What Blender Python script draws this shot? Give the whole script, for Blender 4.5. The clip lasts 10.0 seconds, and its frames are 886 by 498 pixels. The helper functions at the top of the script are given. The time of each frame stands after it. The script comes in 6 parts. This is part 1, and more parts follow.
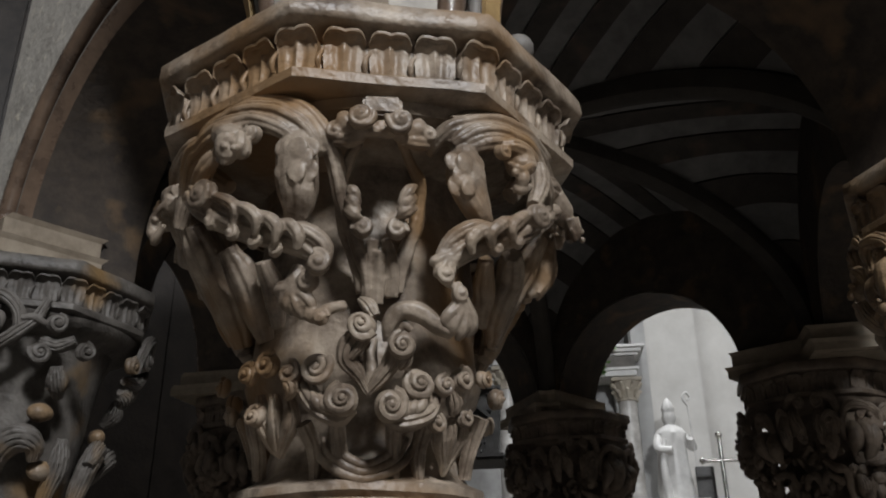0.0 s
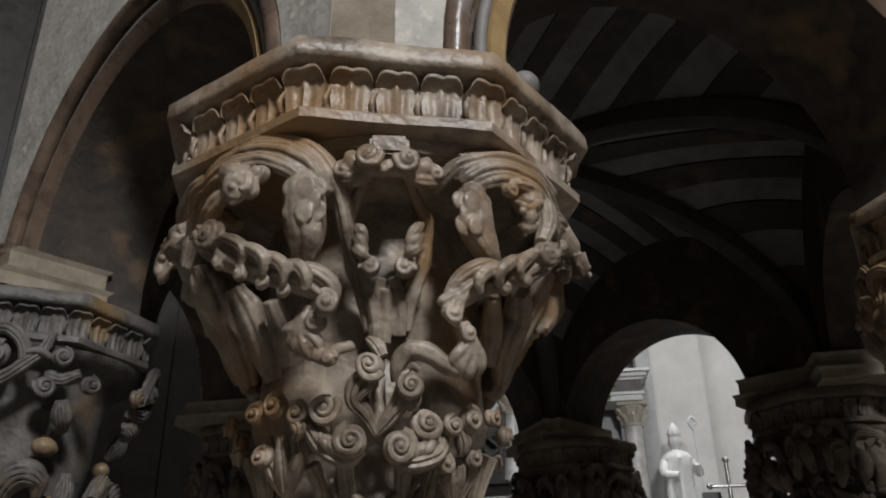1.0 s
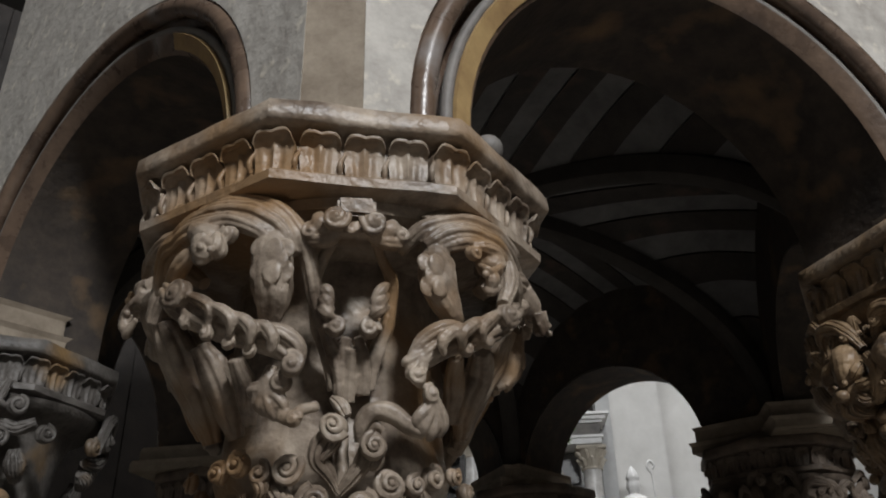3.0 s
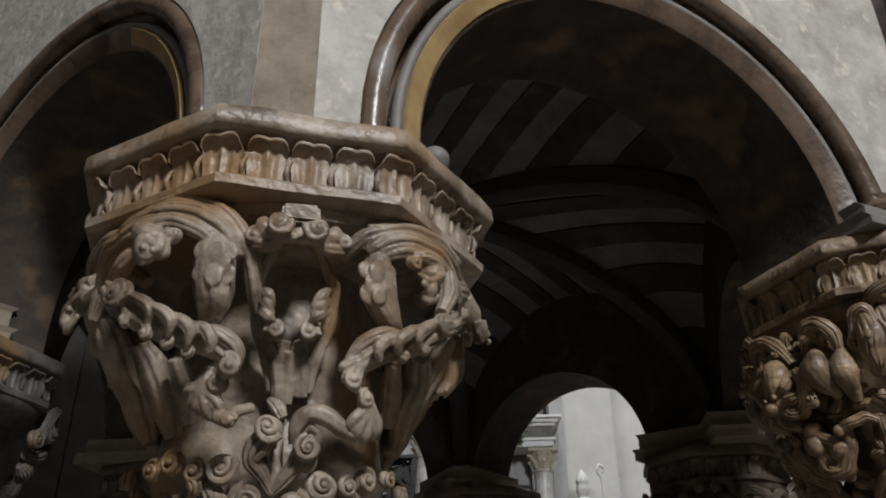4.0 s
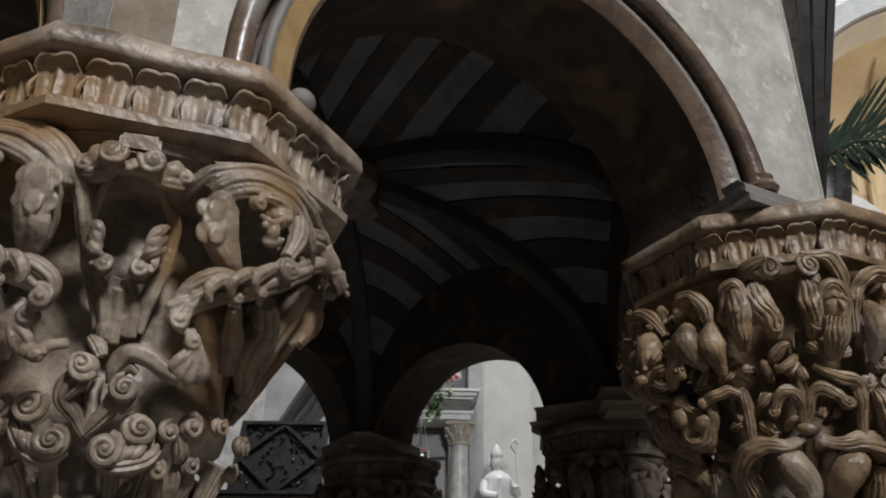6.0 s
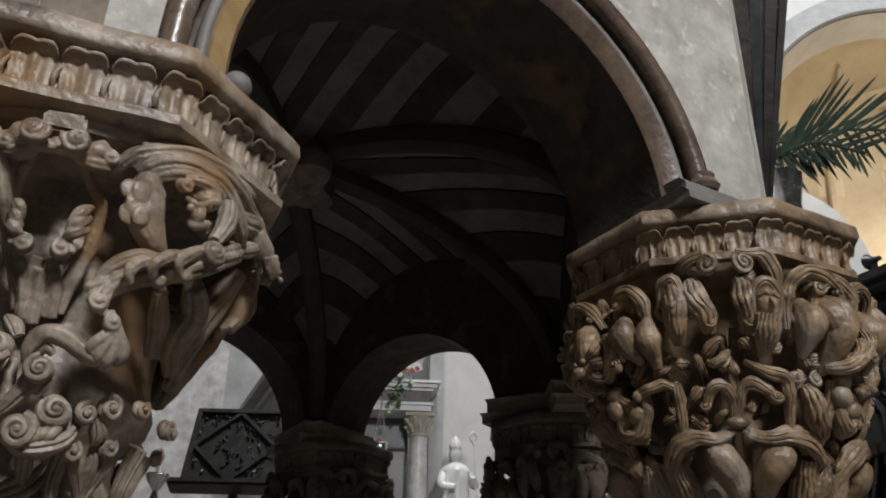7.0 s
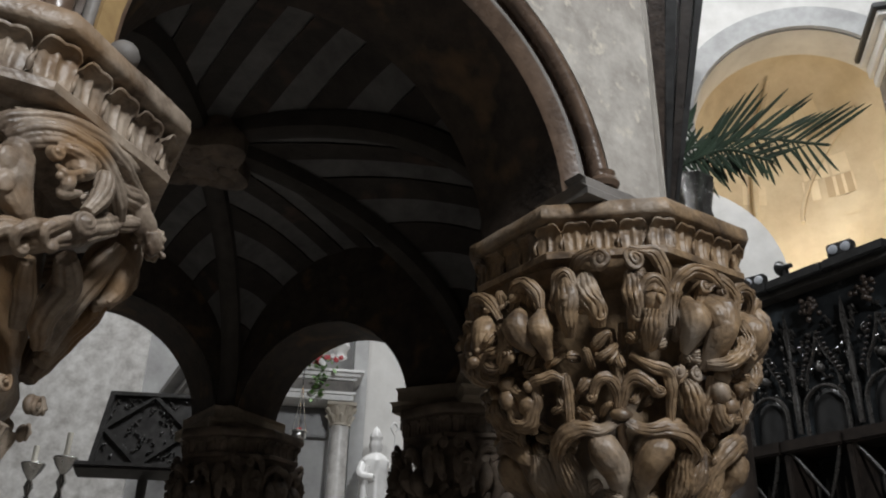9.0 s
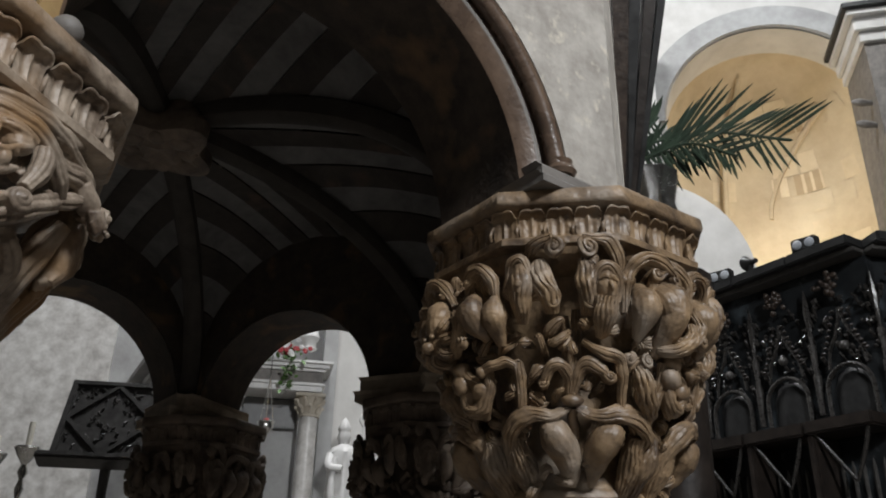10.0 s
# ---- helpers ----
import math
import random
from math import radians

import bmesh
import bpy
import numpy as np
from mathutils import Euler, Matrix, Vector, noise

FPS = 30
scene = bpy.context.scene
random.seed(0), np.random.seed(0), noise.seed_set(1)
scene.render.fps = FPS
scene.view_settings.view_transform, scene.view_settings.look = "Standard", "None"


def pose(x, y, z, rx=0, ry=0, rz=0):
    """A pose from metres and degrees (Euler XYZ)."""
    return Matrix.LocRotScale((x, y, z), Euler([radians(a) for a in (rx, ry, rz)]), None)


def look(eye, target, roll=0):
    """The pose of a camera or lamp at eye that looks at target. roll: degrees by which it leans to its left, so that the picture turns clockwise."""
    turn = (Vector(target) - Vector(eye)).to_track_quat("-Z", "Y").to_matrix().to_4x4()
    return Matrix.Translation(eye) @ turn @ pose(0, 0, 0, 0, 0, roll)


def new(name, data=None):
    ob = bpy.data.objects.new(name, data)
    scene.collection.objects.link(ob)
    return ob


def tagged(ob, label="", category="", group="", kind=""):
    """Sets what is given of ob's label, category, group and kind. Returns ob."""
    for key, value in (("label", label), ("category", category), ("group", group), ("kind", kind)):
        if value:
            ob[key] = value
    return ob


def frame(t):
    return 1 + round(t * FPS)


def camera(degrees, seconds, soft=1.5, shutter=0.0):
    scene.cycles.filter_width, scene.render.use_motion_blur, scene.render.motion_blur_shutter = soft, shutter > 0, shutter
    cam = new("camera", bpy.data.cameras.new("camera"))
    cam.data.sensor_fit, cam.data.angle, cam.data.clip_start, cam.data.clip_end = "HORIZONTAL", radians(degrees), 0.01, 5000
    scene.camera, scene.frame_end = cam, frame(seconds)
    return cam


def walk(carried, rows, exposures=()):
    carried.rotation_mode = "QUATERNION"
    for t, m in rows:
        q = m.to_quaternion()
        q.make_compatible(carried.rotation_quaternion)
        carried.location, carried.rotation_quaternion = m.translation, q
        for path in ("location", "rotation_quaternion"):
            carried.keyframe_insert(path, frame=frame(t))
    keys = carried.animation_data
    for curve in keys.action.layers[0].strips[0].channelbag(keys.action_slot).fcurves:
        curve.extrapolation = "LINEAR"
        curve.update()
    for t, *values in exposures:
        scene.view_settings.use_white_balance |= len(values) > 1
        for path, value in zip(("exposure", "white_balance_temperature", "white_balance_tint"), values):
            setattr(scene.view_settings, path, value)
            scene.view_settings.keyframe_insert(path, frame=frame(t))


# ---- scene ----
cam = camera(56.96, 10.0, soft=2.0)
# t, x, y, z, yaw, pitch, roll
ROWS = [
    (0, -0.2653, -1.1236, 1.6932, -17.37, 23.09, -0.77),
    (0.5, -0.2695, -1.1201, 1.7010, -17.22, 23.83, -0.94),
    (1, -0.2722, -1.1281, 1.7111, -17.17, 24.68, -0.98),
    (1.5, -0.2714, -1.1297, 1.7174, -17.38, 25.38, -1.06),
    (2, -0.2823, -1.1372, 1.7247, -18.36, 26.27, -0.67),
    (3.5, -0.2857, -1.1772, 1.7262, -21.41, 27.43, -1.53),
    (4, -0.2696, -1.1983, 1.7251, -23.05, 27.17, -0.68),
    (4.5, -0.2384, -1.2084, 1.7216, -24.19, 26.61, -0.33),
    (5, -0.2075, -1.2049, 1.7212, -25.32, 26.36, -0.08),
    (5.5, -0.1751, -1.2024, 1.7151, -26.44, 25.88, 0.23),
    (7, -0.1017, -1.2322, 1.7035, -30.01, 24.92, 0.92),
    (7.5, -0.0836, -1.2454, 1.7009, -30.96, 24.85, 0.86),
    (8, -0.0632, -1.2475, 1.6968, -31.84, 24.54, 0.89),
    (8.5, -0.0486, -1.2478, 1.6974, -33.30, 24.56, 1.08),
    (9, -0.0407, -1.2697, 1.6930, -34.88, 24.50, 1.30),
    (9.5, -0.0244, -1.2775, 1.6877, -35.72, 24.22, 1.36),
    (10, -0.0044, -1.2852, 1.6808, -36.81, 24.10, 1.15),
]
walk(cam, [(t, pose(x, y, z, 0, 0, yaw) @ pose(0, 0, 0, 90 + pitch) @ pose(0, 0, 0, 0, 0, roll)) for t, x, y, z, yaw, pitch, roll in ROWS])

# ---- light ----
world = bpy.data.worlds.new("world")
scene.world = world
world.use_nodes = True
wn = world.node_tree
sky = wn.nodes.new("ShaderNodeTexSky")
sky.sky_type, sky.sun_disc = "NISHITA", False
sky.sun_elevation, sky.sun_rotation = radians(35), radians(200)
wn.links.new(sky.outputs[0], wn.nodes["Background"].inputs[0])
wn.nodes["Background"].inputs[1].default_value = 0.08


def area_lamp(name, eye, target, sx, sy, watts, colour=(1, 1, 1)):
    data = bpy.data.lights.new(name, "AREA")
    data.shape, data.size, data.size_y, data.energy, data.color = "RECTANGLE", sx, sy, watts, colour
    ob = new(name, data)
    ob.matrix_world = look(eye, target)
    return ob


# unseen area lamps added for daylight behind the walker, at the aisle and overhead; a warm lamp in the chapel
area_lamp("window_light_nave", (0.1, -5.55, 6.0), (0.3, -0.2, 2.3), 0.9, 0.9, 415, (0.955, 0.975, 1.0))
area_lamp("window_light_aisle", (-5.4, -2.5, 6.0), (0, 0, 2.6), 1.4, 1.8, 10, (0.93, 0.97, 1.0))
area_lamp("window_light_choir", (2.4, 3.2, 11.5), (3.4, 5.4, 2.8), 1.6, 1.6, 640, (0.97, 0.985, 1.0))
area_lamp("window_light_transept", (6.4, 0.4, 11.2), (8.6, 3.6, 8.2), 1.2, 1.2, 160, (0.94, 0.97, 1.0))
area_lamp("lamp_chapel", (9.55, 3.95, 5.4), (10.1, 4.5, 8.2), 0.5, 0.5, 46, (1.0, 0.87, 0.66))


# ---- materials ----
def node_material(name, colour, dark, scale=6.0, rough=0.75, bump=0.25, fine=60.0, metal=0.0, tint=None, tint_scale=2.5, spec=0.4, per_piece=0.0, cover=0.5, groove=0.0):
    """Mottled surface: two scales of colour, a second hue in patches, and fine relief."""
    m = bpy.data.materials.new(name)
    m.use_nodes = True
    nt = m.node_tree
    b = nt.nodes["Principled BSDF"]
    b.inputs["Metallic"].default_value = metal
    b.inputs["Specular IOR Level"].default_value = spec
    tc = nt.nodes.new("ShaderNodeTexCoord")
    geo = nt.nodes.new("ShaderNodeNewGeometry")
    n1 = nt.nodes.new("ShaderNodeTexNoise")
    n1.inputs["Scale"].default_value, n1.inputs["Detail"].default_value, n1.inputs["Roughness"].default_value = scale, 8, 0.65
    nt.links.new(geo.outputs["Position"], n1.inputs["Vector"])
    ramp = nt.nodes.new("ShaderNodeValToRGB")
    ramp.color_ramp.elements[0].position, ramp.color_ramp.elements[0].color = 0.32, (*dark, 1)
    ramp.color_ramp.elements[1].position, ramp.color_ramp.elements[1].color = 0.66, (*colour, 1)
    nt.links.new(n1.outputs["Fac"], ramp.inputs[0])
    out = ramp.outputs[0]
    if tint:
        n2 = nt.nodes.new("ShaderNodeTexNoise")
        n2.inputs["Scale"].default_value, n2.inputs["Detail"].default_value = tint_scale, 5
        nt.links.new(geo.outputs["Position"], n2.inputs["Vector"])
        r2 = nt.nodes.new("ShaderNodeValToRGB")
        r2.color_ramp.elements[0].position, r2.color_ramp.elements[1].position = cover, cover + 0.16
        nt.links.new(n2.outputs["Fac"], r2.inputs[0])
        mix = nt.nodes.new("ShaderNodeMixRGB")
        mix.inputs[2].default_value = (*tint, 1)
        nt.links.new(r2.outputs[0], mix.inputs[0])
        nt.links.new(out, mix.inputs[1])
        out = mix.outputs[0]
    if per_piece:
        info = nt.nodes.new("ShaderNodeObjectInfo")
        mr = nt.nodes.new("ShaderNodeMapRange")
        mr.inputs[3].default_value, mr.inputs[4].default_value = 1 - per_piece, 1 + per_piece
        nt.links.new(info.outputs["Random"], mr.inputs[0])
        hsv = nt.nodes.new("ShaderNodeHueSaturation")
        nt.links.new(mr.outputs[0], hsv.inputs["Value"])
        nt.links.new(out, hsv.inputs["Color"])
        out = hsv.outputs[0]
    nt.links.new(out, b.inputs["Base Color"])
    nf = nt.nodes.new("ShaderNodeTexNoise")
    nf.inputs["Scale"].default_value, nf.inputs["Detail"].default_value = fine, 6
    nt.links.new(geo.outputs["Position"], nf.inputs["Vector"])
    bp = nt.nodes.new("ShaderNodeBump")
    bp.inputs["Strength"].default_value, bp.inputs["Distance"].default_value = bump, 0.004
    nt.links.new(nf.outputs["Fac"], bp.inputs["Height"])
    if groove:
        nm = nt.nodes.new("ShaderNodeTexNoise")
        nm.inputs["Scale"].default_value, nm.inputs["Detail"].default_value = 38, 4
        nt.links.new(geo.outputs["Position"], nm.inputs["Vector"])
        b3 = nt.nodes.new("ShaderNodeBump")
        b3.inputs["Strength"].default_value, b3.inputs["Distance"].default_value = 0.5, 0.006
        nt.links.new(nm.outputs["Fac"], b3.inputs["Height"])
        wave = nt.nodes.new("ShaderNodeTexWave")
        wave.wave_type, wave.bands_direction = "BANDS", "DIAGONAL"
        wave.inputs["Scale"].default_value, wave.inputs["Distortion"].default_value = 26, 16
        wave.inputs["Detail"].default_value, wave.inputs["Detail Scale"].default_value = 2, 0.6
        nt.links.new(geo.outputs["Position"], wave.inputs["Vector"])
        b2 = nt.nodes.new("ShaderNodeBump")
        b2.inputs["Strength"].default_value, b2.inputs["Distance"].default_value = groove, 0.005
        nt.links.new(wave.outputs["Fac"], b2.inputs["Height"])
        nt.links.new(b3.outputs[0], b2.inputs["Normal"])
        nt.links.new(b2.outputs[0], bp.inputs["Normal"])
    nt.links.new(bp.outputs[0], b.inputs["Normal"])
    rr = nt.nodes.new("ShaderNodeMapRange")
    rr.inputs[3].default_value, rr.inputs[4].default_value = max(0.05, rough - 0.15), min(1, rough + 0.12)
    nt.links.new(n1.outputs["Fac"], rr.inputs[0])
    nt.links.new(rr.outputs[0], b.inputs["Roughness"])
    return m


CARVED = node_material("carved_stone", (0.43, 0.352, 0.275), (0.085, 0.058, 0.04), 17, 0.43, 0.4, 110, tint=(0.26, 0.16, 0.082), tint_scale=6, cover=0.48, groove=0.10)
CARVED_GOLD = node_material("carved_stone_ochre", (0.34, 0.23, 0.13), (0.08, 0.054, 0.036), 17, 0.46, 0.4, 110, tint=(0.36, 0.305, 0.25), tint_scale=5, cover=0.55, groove=0.14, spec=0.5)
# grey stone, lowered further so the left capital's weaker light is in the colour
CARVED_GREY = node_material("carved_stone_grey", (0.165, 0.15, 0.135), (0.05, 0.043, 0.037), 15, 0.55, 0.4, 110, tint=(0.28, 0.17, 0.07), tint_scale=5, cover=0.58, groove=0.10)
# darker copy of the carved stone; shade beneath the vault is in the colour
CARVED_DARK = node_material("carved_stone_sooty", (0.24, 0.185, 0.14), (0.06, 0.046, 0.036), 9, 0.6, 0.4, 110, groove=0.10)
WALLSTONE = node_material("wall_limestone", (0.50, 0.47, 0.425), (0.30, 0.275, 0.245), 14, 0.7, 0.7, 60, tint=(0.62, 0.57, 0.48), tint_scale=30, cover=0.58)
MARBLE_BROWN = node_material("polished_brown_stone", (0.17, 0.115, 0.08), (0.07, 0.048, 0.036), 12, 0.30, 0.35, 60, tint=(0.32, 0.31, 0.30), tint_scale=5, cover=0.60, spec=0.5)
GILT = node_material("ochre_stained_stone", (0.42, 0.29, 0.13), (0.24, 0.15, 0.07), 14, 0.5, 0.3, 70)
# brown soffit stone, lowered so the shade inside the arches is in its colour
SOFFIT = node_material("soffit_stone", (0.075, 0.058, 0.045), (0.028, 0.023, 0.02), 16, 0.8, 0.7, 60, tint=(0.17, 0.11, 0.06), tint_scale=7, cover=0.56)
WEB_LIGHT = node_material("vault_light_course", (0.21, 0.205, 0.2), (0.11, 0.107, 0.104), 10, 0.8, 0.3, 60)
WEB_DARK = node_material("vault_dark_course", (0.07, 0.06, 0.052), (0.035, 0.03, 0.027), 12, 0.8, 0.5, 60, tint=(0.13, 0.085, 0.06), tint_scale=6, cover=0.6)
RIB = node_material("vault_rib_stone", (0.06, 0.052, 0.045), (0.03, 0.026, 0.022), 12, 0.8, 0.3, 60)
IMPOST = node_material("impost_stone", (0.33, 0.275, 0.21), (0.19, 0.15, 0.11), 16, 0.7, 0.4, 70)
GREYSTONE = node_material("grey_stone", (0.24, 0.22, 0.20), (0.13, 0.12, 0.11), 12, 0.6, 0.3, 70)
PLASTER = node_material("pale_wall_stone", (0.66, 0.645, 0.62), (0.52, 0.505, 0.48), 2.2, 0.8, 0.25, 30)
PLASTER_GREY = node_material("grey_marble_wall", (0.42, 0.42, 0.415), (0.27, 0.265, 0.26), 3.0, 0.5, 0.15, 30)
WARM_STONE = node_material("warm_vault_stone", (0.62, 0.53, 0.38), (0.46, 0.37, 0.25), 1.4, 0.8, 0.3, 20, tint=(0.40, 0.32, 0.22), tint_scale=1.2, cover=0.6)
WHITE_MARBLE = node_material("white_marble", (0.74, 0.73, 0.71), (0.55, 0.54, 0.53), 8, 0.4, 0.1, 40)
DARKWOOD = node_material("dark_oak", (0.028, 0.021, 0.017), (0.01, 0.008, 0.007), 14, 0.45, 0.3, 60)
BLACKWOOD = node_material("black_carved_wood", (0.05, 0.047, 0.045), (0.018, 0.017, 0.016), 20, 0.4, 0.3, 80)
SILVER = node_material("silver", (0.75, 0.74, 0.72), (0.45, 0.44, 0.42), 20, 0.25, 0.2, 60, metal=1.0)
IRON = node_material("black_iron", (0.03, 0.03, 0.03), (0.015, 0.015, 0.015), 20, 0.4, 0.1, 60)
LEAF = node_material("palm_leaf", (0.03, 0.052, 0.03), (0.014, 0.025, 0.016), 10, 0.45, 0.1, 40, spec=0.5)
LEAF_LIGHT = node_material("trailing_leaf", (0.12, 0.22, 0.06), (0.06, 0.12, 0.035), 10, 0.5, 0.1, 40)
PETAL = node_material("red_petal", (0.45, 0.04, 0.045), (0.28, 0.02, 0.03), 10, 0.6, 0.1, 40)
WAX = node_material("candle_wax", (0.8, 0.77, 0.68), (0.72, 0.68, 0.58), 6, 0.5, 0.05, 30)
FLOOR = node_material("floor_slabs", (0.26, 0.24, 0.215), (0.16, 0.145, 0.13), 3, 0.4, 0.15, 30)
GLASSY = node_material("lamp_lens", (0.5, 0.52, 0.55), (0.3, 0.32, 0.35), 10, 0.1, 0.05, 40)


# dark colour for the unseen enclosure, chosen to hold down bounced fill
ENCLOSURE = node_material("dim_nave_stone", (0.10, 0.093, 0.085), (0.06, 0.056, 0.05), 1.2, 0.85, 0.2, 20)
VEINED = node_material("veined_marble", (0.66, 0.645, 0.62), (0.36, 0.34, 0.32), 7, 0.35, 0.05, 30)
CREAM = node_material("cream_carving", (0.58, 0.53, 0.45), (0.4, 0.35, 0.28), 10, 0.6, 0.2, 60)
SHADOWSTONE = node_material("slate_panel", (0.16, 0.16, 0.16), (0.1, 0.1, 0.1), 5, 0.4, 0.1, 30)
WARM_STONE_PALE = node_material("warm_block_pale", (0.68, 0.58, 0.42), (0.55, 0.45, 0.3), 2, 0.8, 0.3, 20)
WARM_STONE_DARK = node_material("warm_block_dark", (0.46, 0.36, 0.23), (0.36, 0.27, 0.17), 2, 0.8, 0.3, 20)
CARVEDBLACK = node_material("carved_black_oak", (0.04, 0.036, 0.033), (0.014, 0.013, 0.012), 30, 0.3, 0.3, 80, spec=0.6)
CARVEDBROWN = node_material("carved_brown_oak", (0.055, 0.038, 0.028), (0.02, 0.014, 0.011), 30, 0.4, 0.3, 80)
GREYWOOD = node_material("worn_grey_wood", (0.09, 0.085, 0.08), (0.03, 0.028, 0.026), 20, 0.4, 0.2, 60)
# the bluish tint patches paint window reflections onto the glossy wood
SHEENWOOD = node_material("glossy_dark_panel", (0.025, 0.028, 0.03), (0.01, 0.011, 0.012), 5, 0.25, 0.15, 20, tint=(0.07, 0.085, 0.095), tint_scale=3.5, cover=0.56)


# ---- mesh helpers ----
def thing(name, label, category, m=None, group="", kind=""):
    ob = new(name)
    ob.empty_display_size = 0.1
    if m is not None:
        ob.matrix_world = m
    return tagged(ob, label, category, group, kind)


def part(name, bm, material, parent=None, label="", smooth=True):
    """Links a bmesh as one mesh object under a thing or a part, in that thing's own space."""
    me = bpy.data.meshes.new(name)
    bmesh.ops.recalc_face_normals(bm, faces=bm.faces)
    bm.to_mesh(me)
    bm.free()
    for mm in material if isinstance(material, (list, tuple)) else (material,):
        me.materials.append(mm)
    if smooth:
        for p in me.polygons:
            p.use_smooth = True
        me.set_sharp_from_angle(angle=radians(42))
    ob = new(name, me)
    if parent is not None:
        ob.parent = parent
    return tagged(ob, label)


def box(bm, x0, y0, z0, x1, y1, z1, bevel=0.0):
    made = bmesh.ops.create_cube(bm, size=1)
    bmesh.ops.scale(bm, vec=(x1 - x0, y1 - y0, z1 - z0), verts=made["verts"])
    bmesh.ops.translate(bm, vec=((x0 + x1) / 2, (y0 + y1) / 2, (z0 + z1) / 2), verts=made["verts"])
    if bevel:
        edges = list({e for v in made["verts"] for e in v.link_edges})
        bmesh.ops.bevel(bm, geom=edges, offset=bevel, segments=2, affect="EDGES")
    return bm


def grid_faces(bm, rings, close_ring=False, close_path=False, caps=True):
    """Skins rows of points into quads."""
    rows = [[bm.verts.new(p) for p in ring] for ring in rings]
    n, m = len(rows), len(rows[0])
    for i in range(n if close_path else n - 1):
        a, b = rows[i], rows[(i + 1) % n]
        for j in range(m if close_ring else m - 1):
            k = (j + 1) % m
            bm.faces.new((a[j], a[k], b[k], b[j]))
    if caps and close_ring and not close_path:
        bm.faces.new(rows[0][::-1])
        bm.faces.new(rows[-1])
    return rows


def lathe(bm, profile, seg=32, centre=(0, 0), turn=0.0, lobes=0, depth=0.0):
    rings = []
    for r, z in profile:
        rings.append([(centre[0] + r * (1 + depth * math.cos(lobes * a)) * math.cos(a + turn), centre[1] + r * (1 + depth * math.cos(lobes * a)) * math.sin(a + turn), z)
                      for a in (2 * math.pi * k / seg for k in range(seg))])
    grid_faces(bm, rings, close_ring=True)
    return bm


def smooth_path(pts, steps=6):
    """Catmull-Rom through rows of numbers."""
    p = [np.array(q, float) for q in pts]
    if len(p) == 2:
        return [p[0] + (p[1] - p[0]) * k / steps for k in range(steps + 1)]
    p = [2 * p[0] - p[1], *p, 2 * p[-1] - p[-2]]
    out = []
    for i in range(1, len(p) - 2):
        for k in range(steps):
            t = k / steps
            out.append(0.5 * (2 * p[i] + (p[i + 1] - p[i - 1]) * t + (2 * p[i - 1] - 5 * p[i] + 4 * p[i + 1] - p[i + 2]) * t**2 + (3 * p[i] - p[i - 1] - 3 * p[i + 1] + p[i + 2]) * t**3))
    out.append(p[-2])
    return out


def tube(bm, pts, radii, seg=12, ridges=0, depth=0.12, flat=1.0, up=(0, 0, 1), steps=6, twist=0.0):
    """A limb along a smooth path; ridges flute it lengthwise, flat thins it along its own second axis."""
    path = smooth_path([(*p, r) for p, r in zip(pts, radii)], steps)
    pos, rad = [Vector(q[:3]) for q in path], [max(float(q[3]), 0.0008) for q in path]
    side = None
    rings = []
    for i, c in enumerate(pos):
        d = (pos[min(i + 1, len(pos) - 1)] - pos[max(i - 1, 0)])
        d = d.normalized() if d.length > 1e-9 else Vector((0, 0, 1))
        if side is None:
            side = d.cross(Vector(up))
            if side.length < 1e-3:
                side = d.cross(Vector((1, 0, 0)))
        side = (side - d * side.dot(d)).normalized()
        other = d.cross(side)
        ring = []
        for k in range(seg):
            a = 2 * math.pi * k / seg
            r = rad[i] * (1.03 - depth * 1.9 * (1 - abs(math.sin(ridges * (a + twist * i / len(pos))))) ** 2.4 if ridges else 1)
            ring.append(c + side * (r * math.cos(a)) + other * (r * flat * math.sin(a)))
        rings.append(ring)
    grid_faces(bm, rings, close_ring=True)
    return bm


def bead(bm, c, r, seg=10, squash=(1, 1, 1), turn=None):
    m = Matrix.Translation(c) @ (turn if turn is not None else Matrix()) @ Matrix.Diagonal((*squash, 1))
    bmesh.ops.create_uvsphere(bm, u_segments=seg, v_segments=max(6, seg * 2 // 3), radius=r, matrix=m)
    return bm


def arc_points(cx, cz, r, n=40, a0=0.0, a1=math.pi):
    return [(cx + r * math.cos(a0 + (a1 - a0) * k / n), cz + r * math.sin(a0 + (a1 - a0) * k / n)) for k in range(n + 1)]


# ---- pulpit: hexagonal arcade on six columns, with a ribbed umbrella vault beneath its floor ----
CX, CY = 0.59, 0.98
N_IN, N_OUT = 0.93, 1.23
SPRING, R_OPEN, R_WALL, TOP = 2.45, 0.43, 0.54, 3.62
TAN30 = math.tan(math.pi / 6)
ABACUS_Z = {0: 2.342, 1: 2.418, 2: 2.335, 3: 2.335, 4: 2.335, 5: 2.36}
CORNER = [-120 + 60 * k for k in range(6)]  # outward direction of each column
COLUMN_XY = {0: (-0.04, -0.035), 1: (1.231, -0.089)}
for k in range(2, 6):
    COLUMN_XY[k] = (CX + 1.19 * math.cos(radians(CORNER[k])), CY + 1.19 * math.sin(radians(CORNER[k])))
COLUMN_XY[2] = (1.735, 1.10)
COLUMN_XY[3] = (1.245, 2.0)
COLUMN_XY[5] = (-0.67, 0.98)
IMPOST_TOP = {0: ABACUS_Z[0] + 0.034, 1: 2.512, 2: 2.45, 3: 2.45, 4: 2.45, 5: 2.49}


def face_point(out_deg, s, n, z):
    o = radians(out_deg)
    return (CX + n * math.cos(o) - s * math.sin(o), CY + n * math.sin(o) + s * math.cos(o), z)


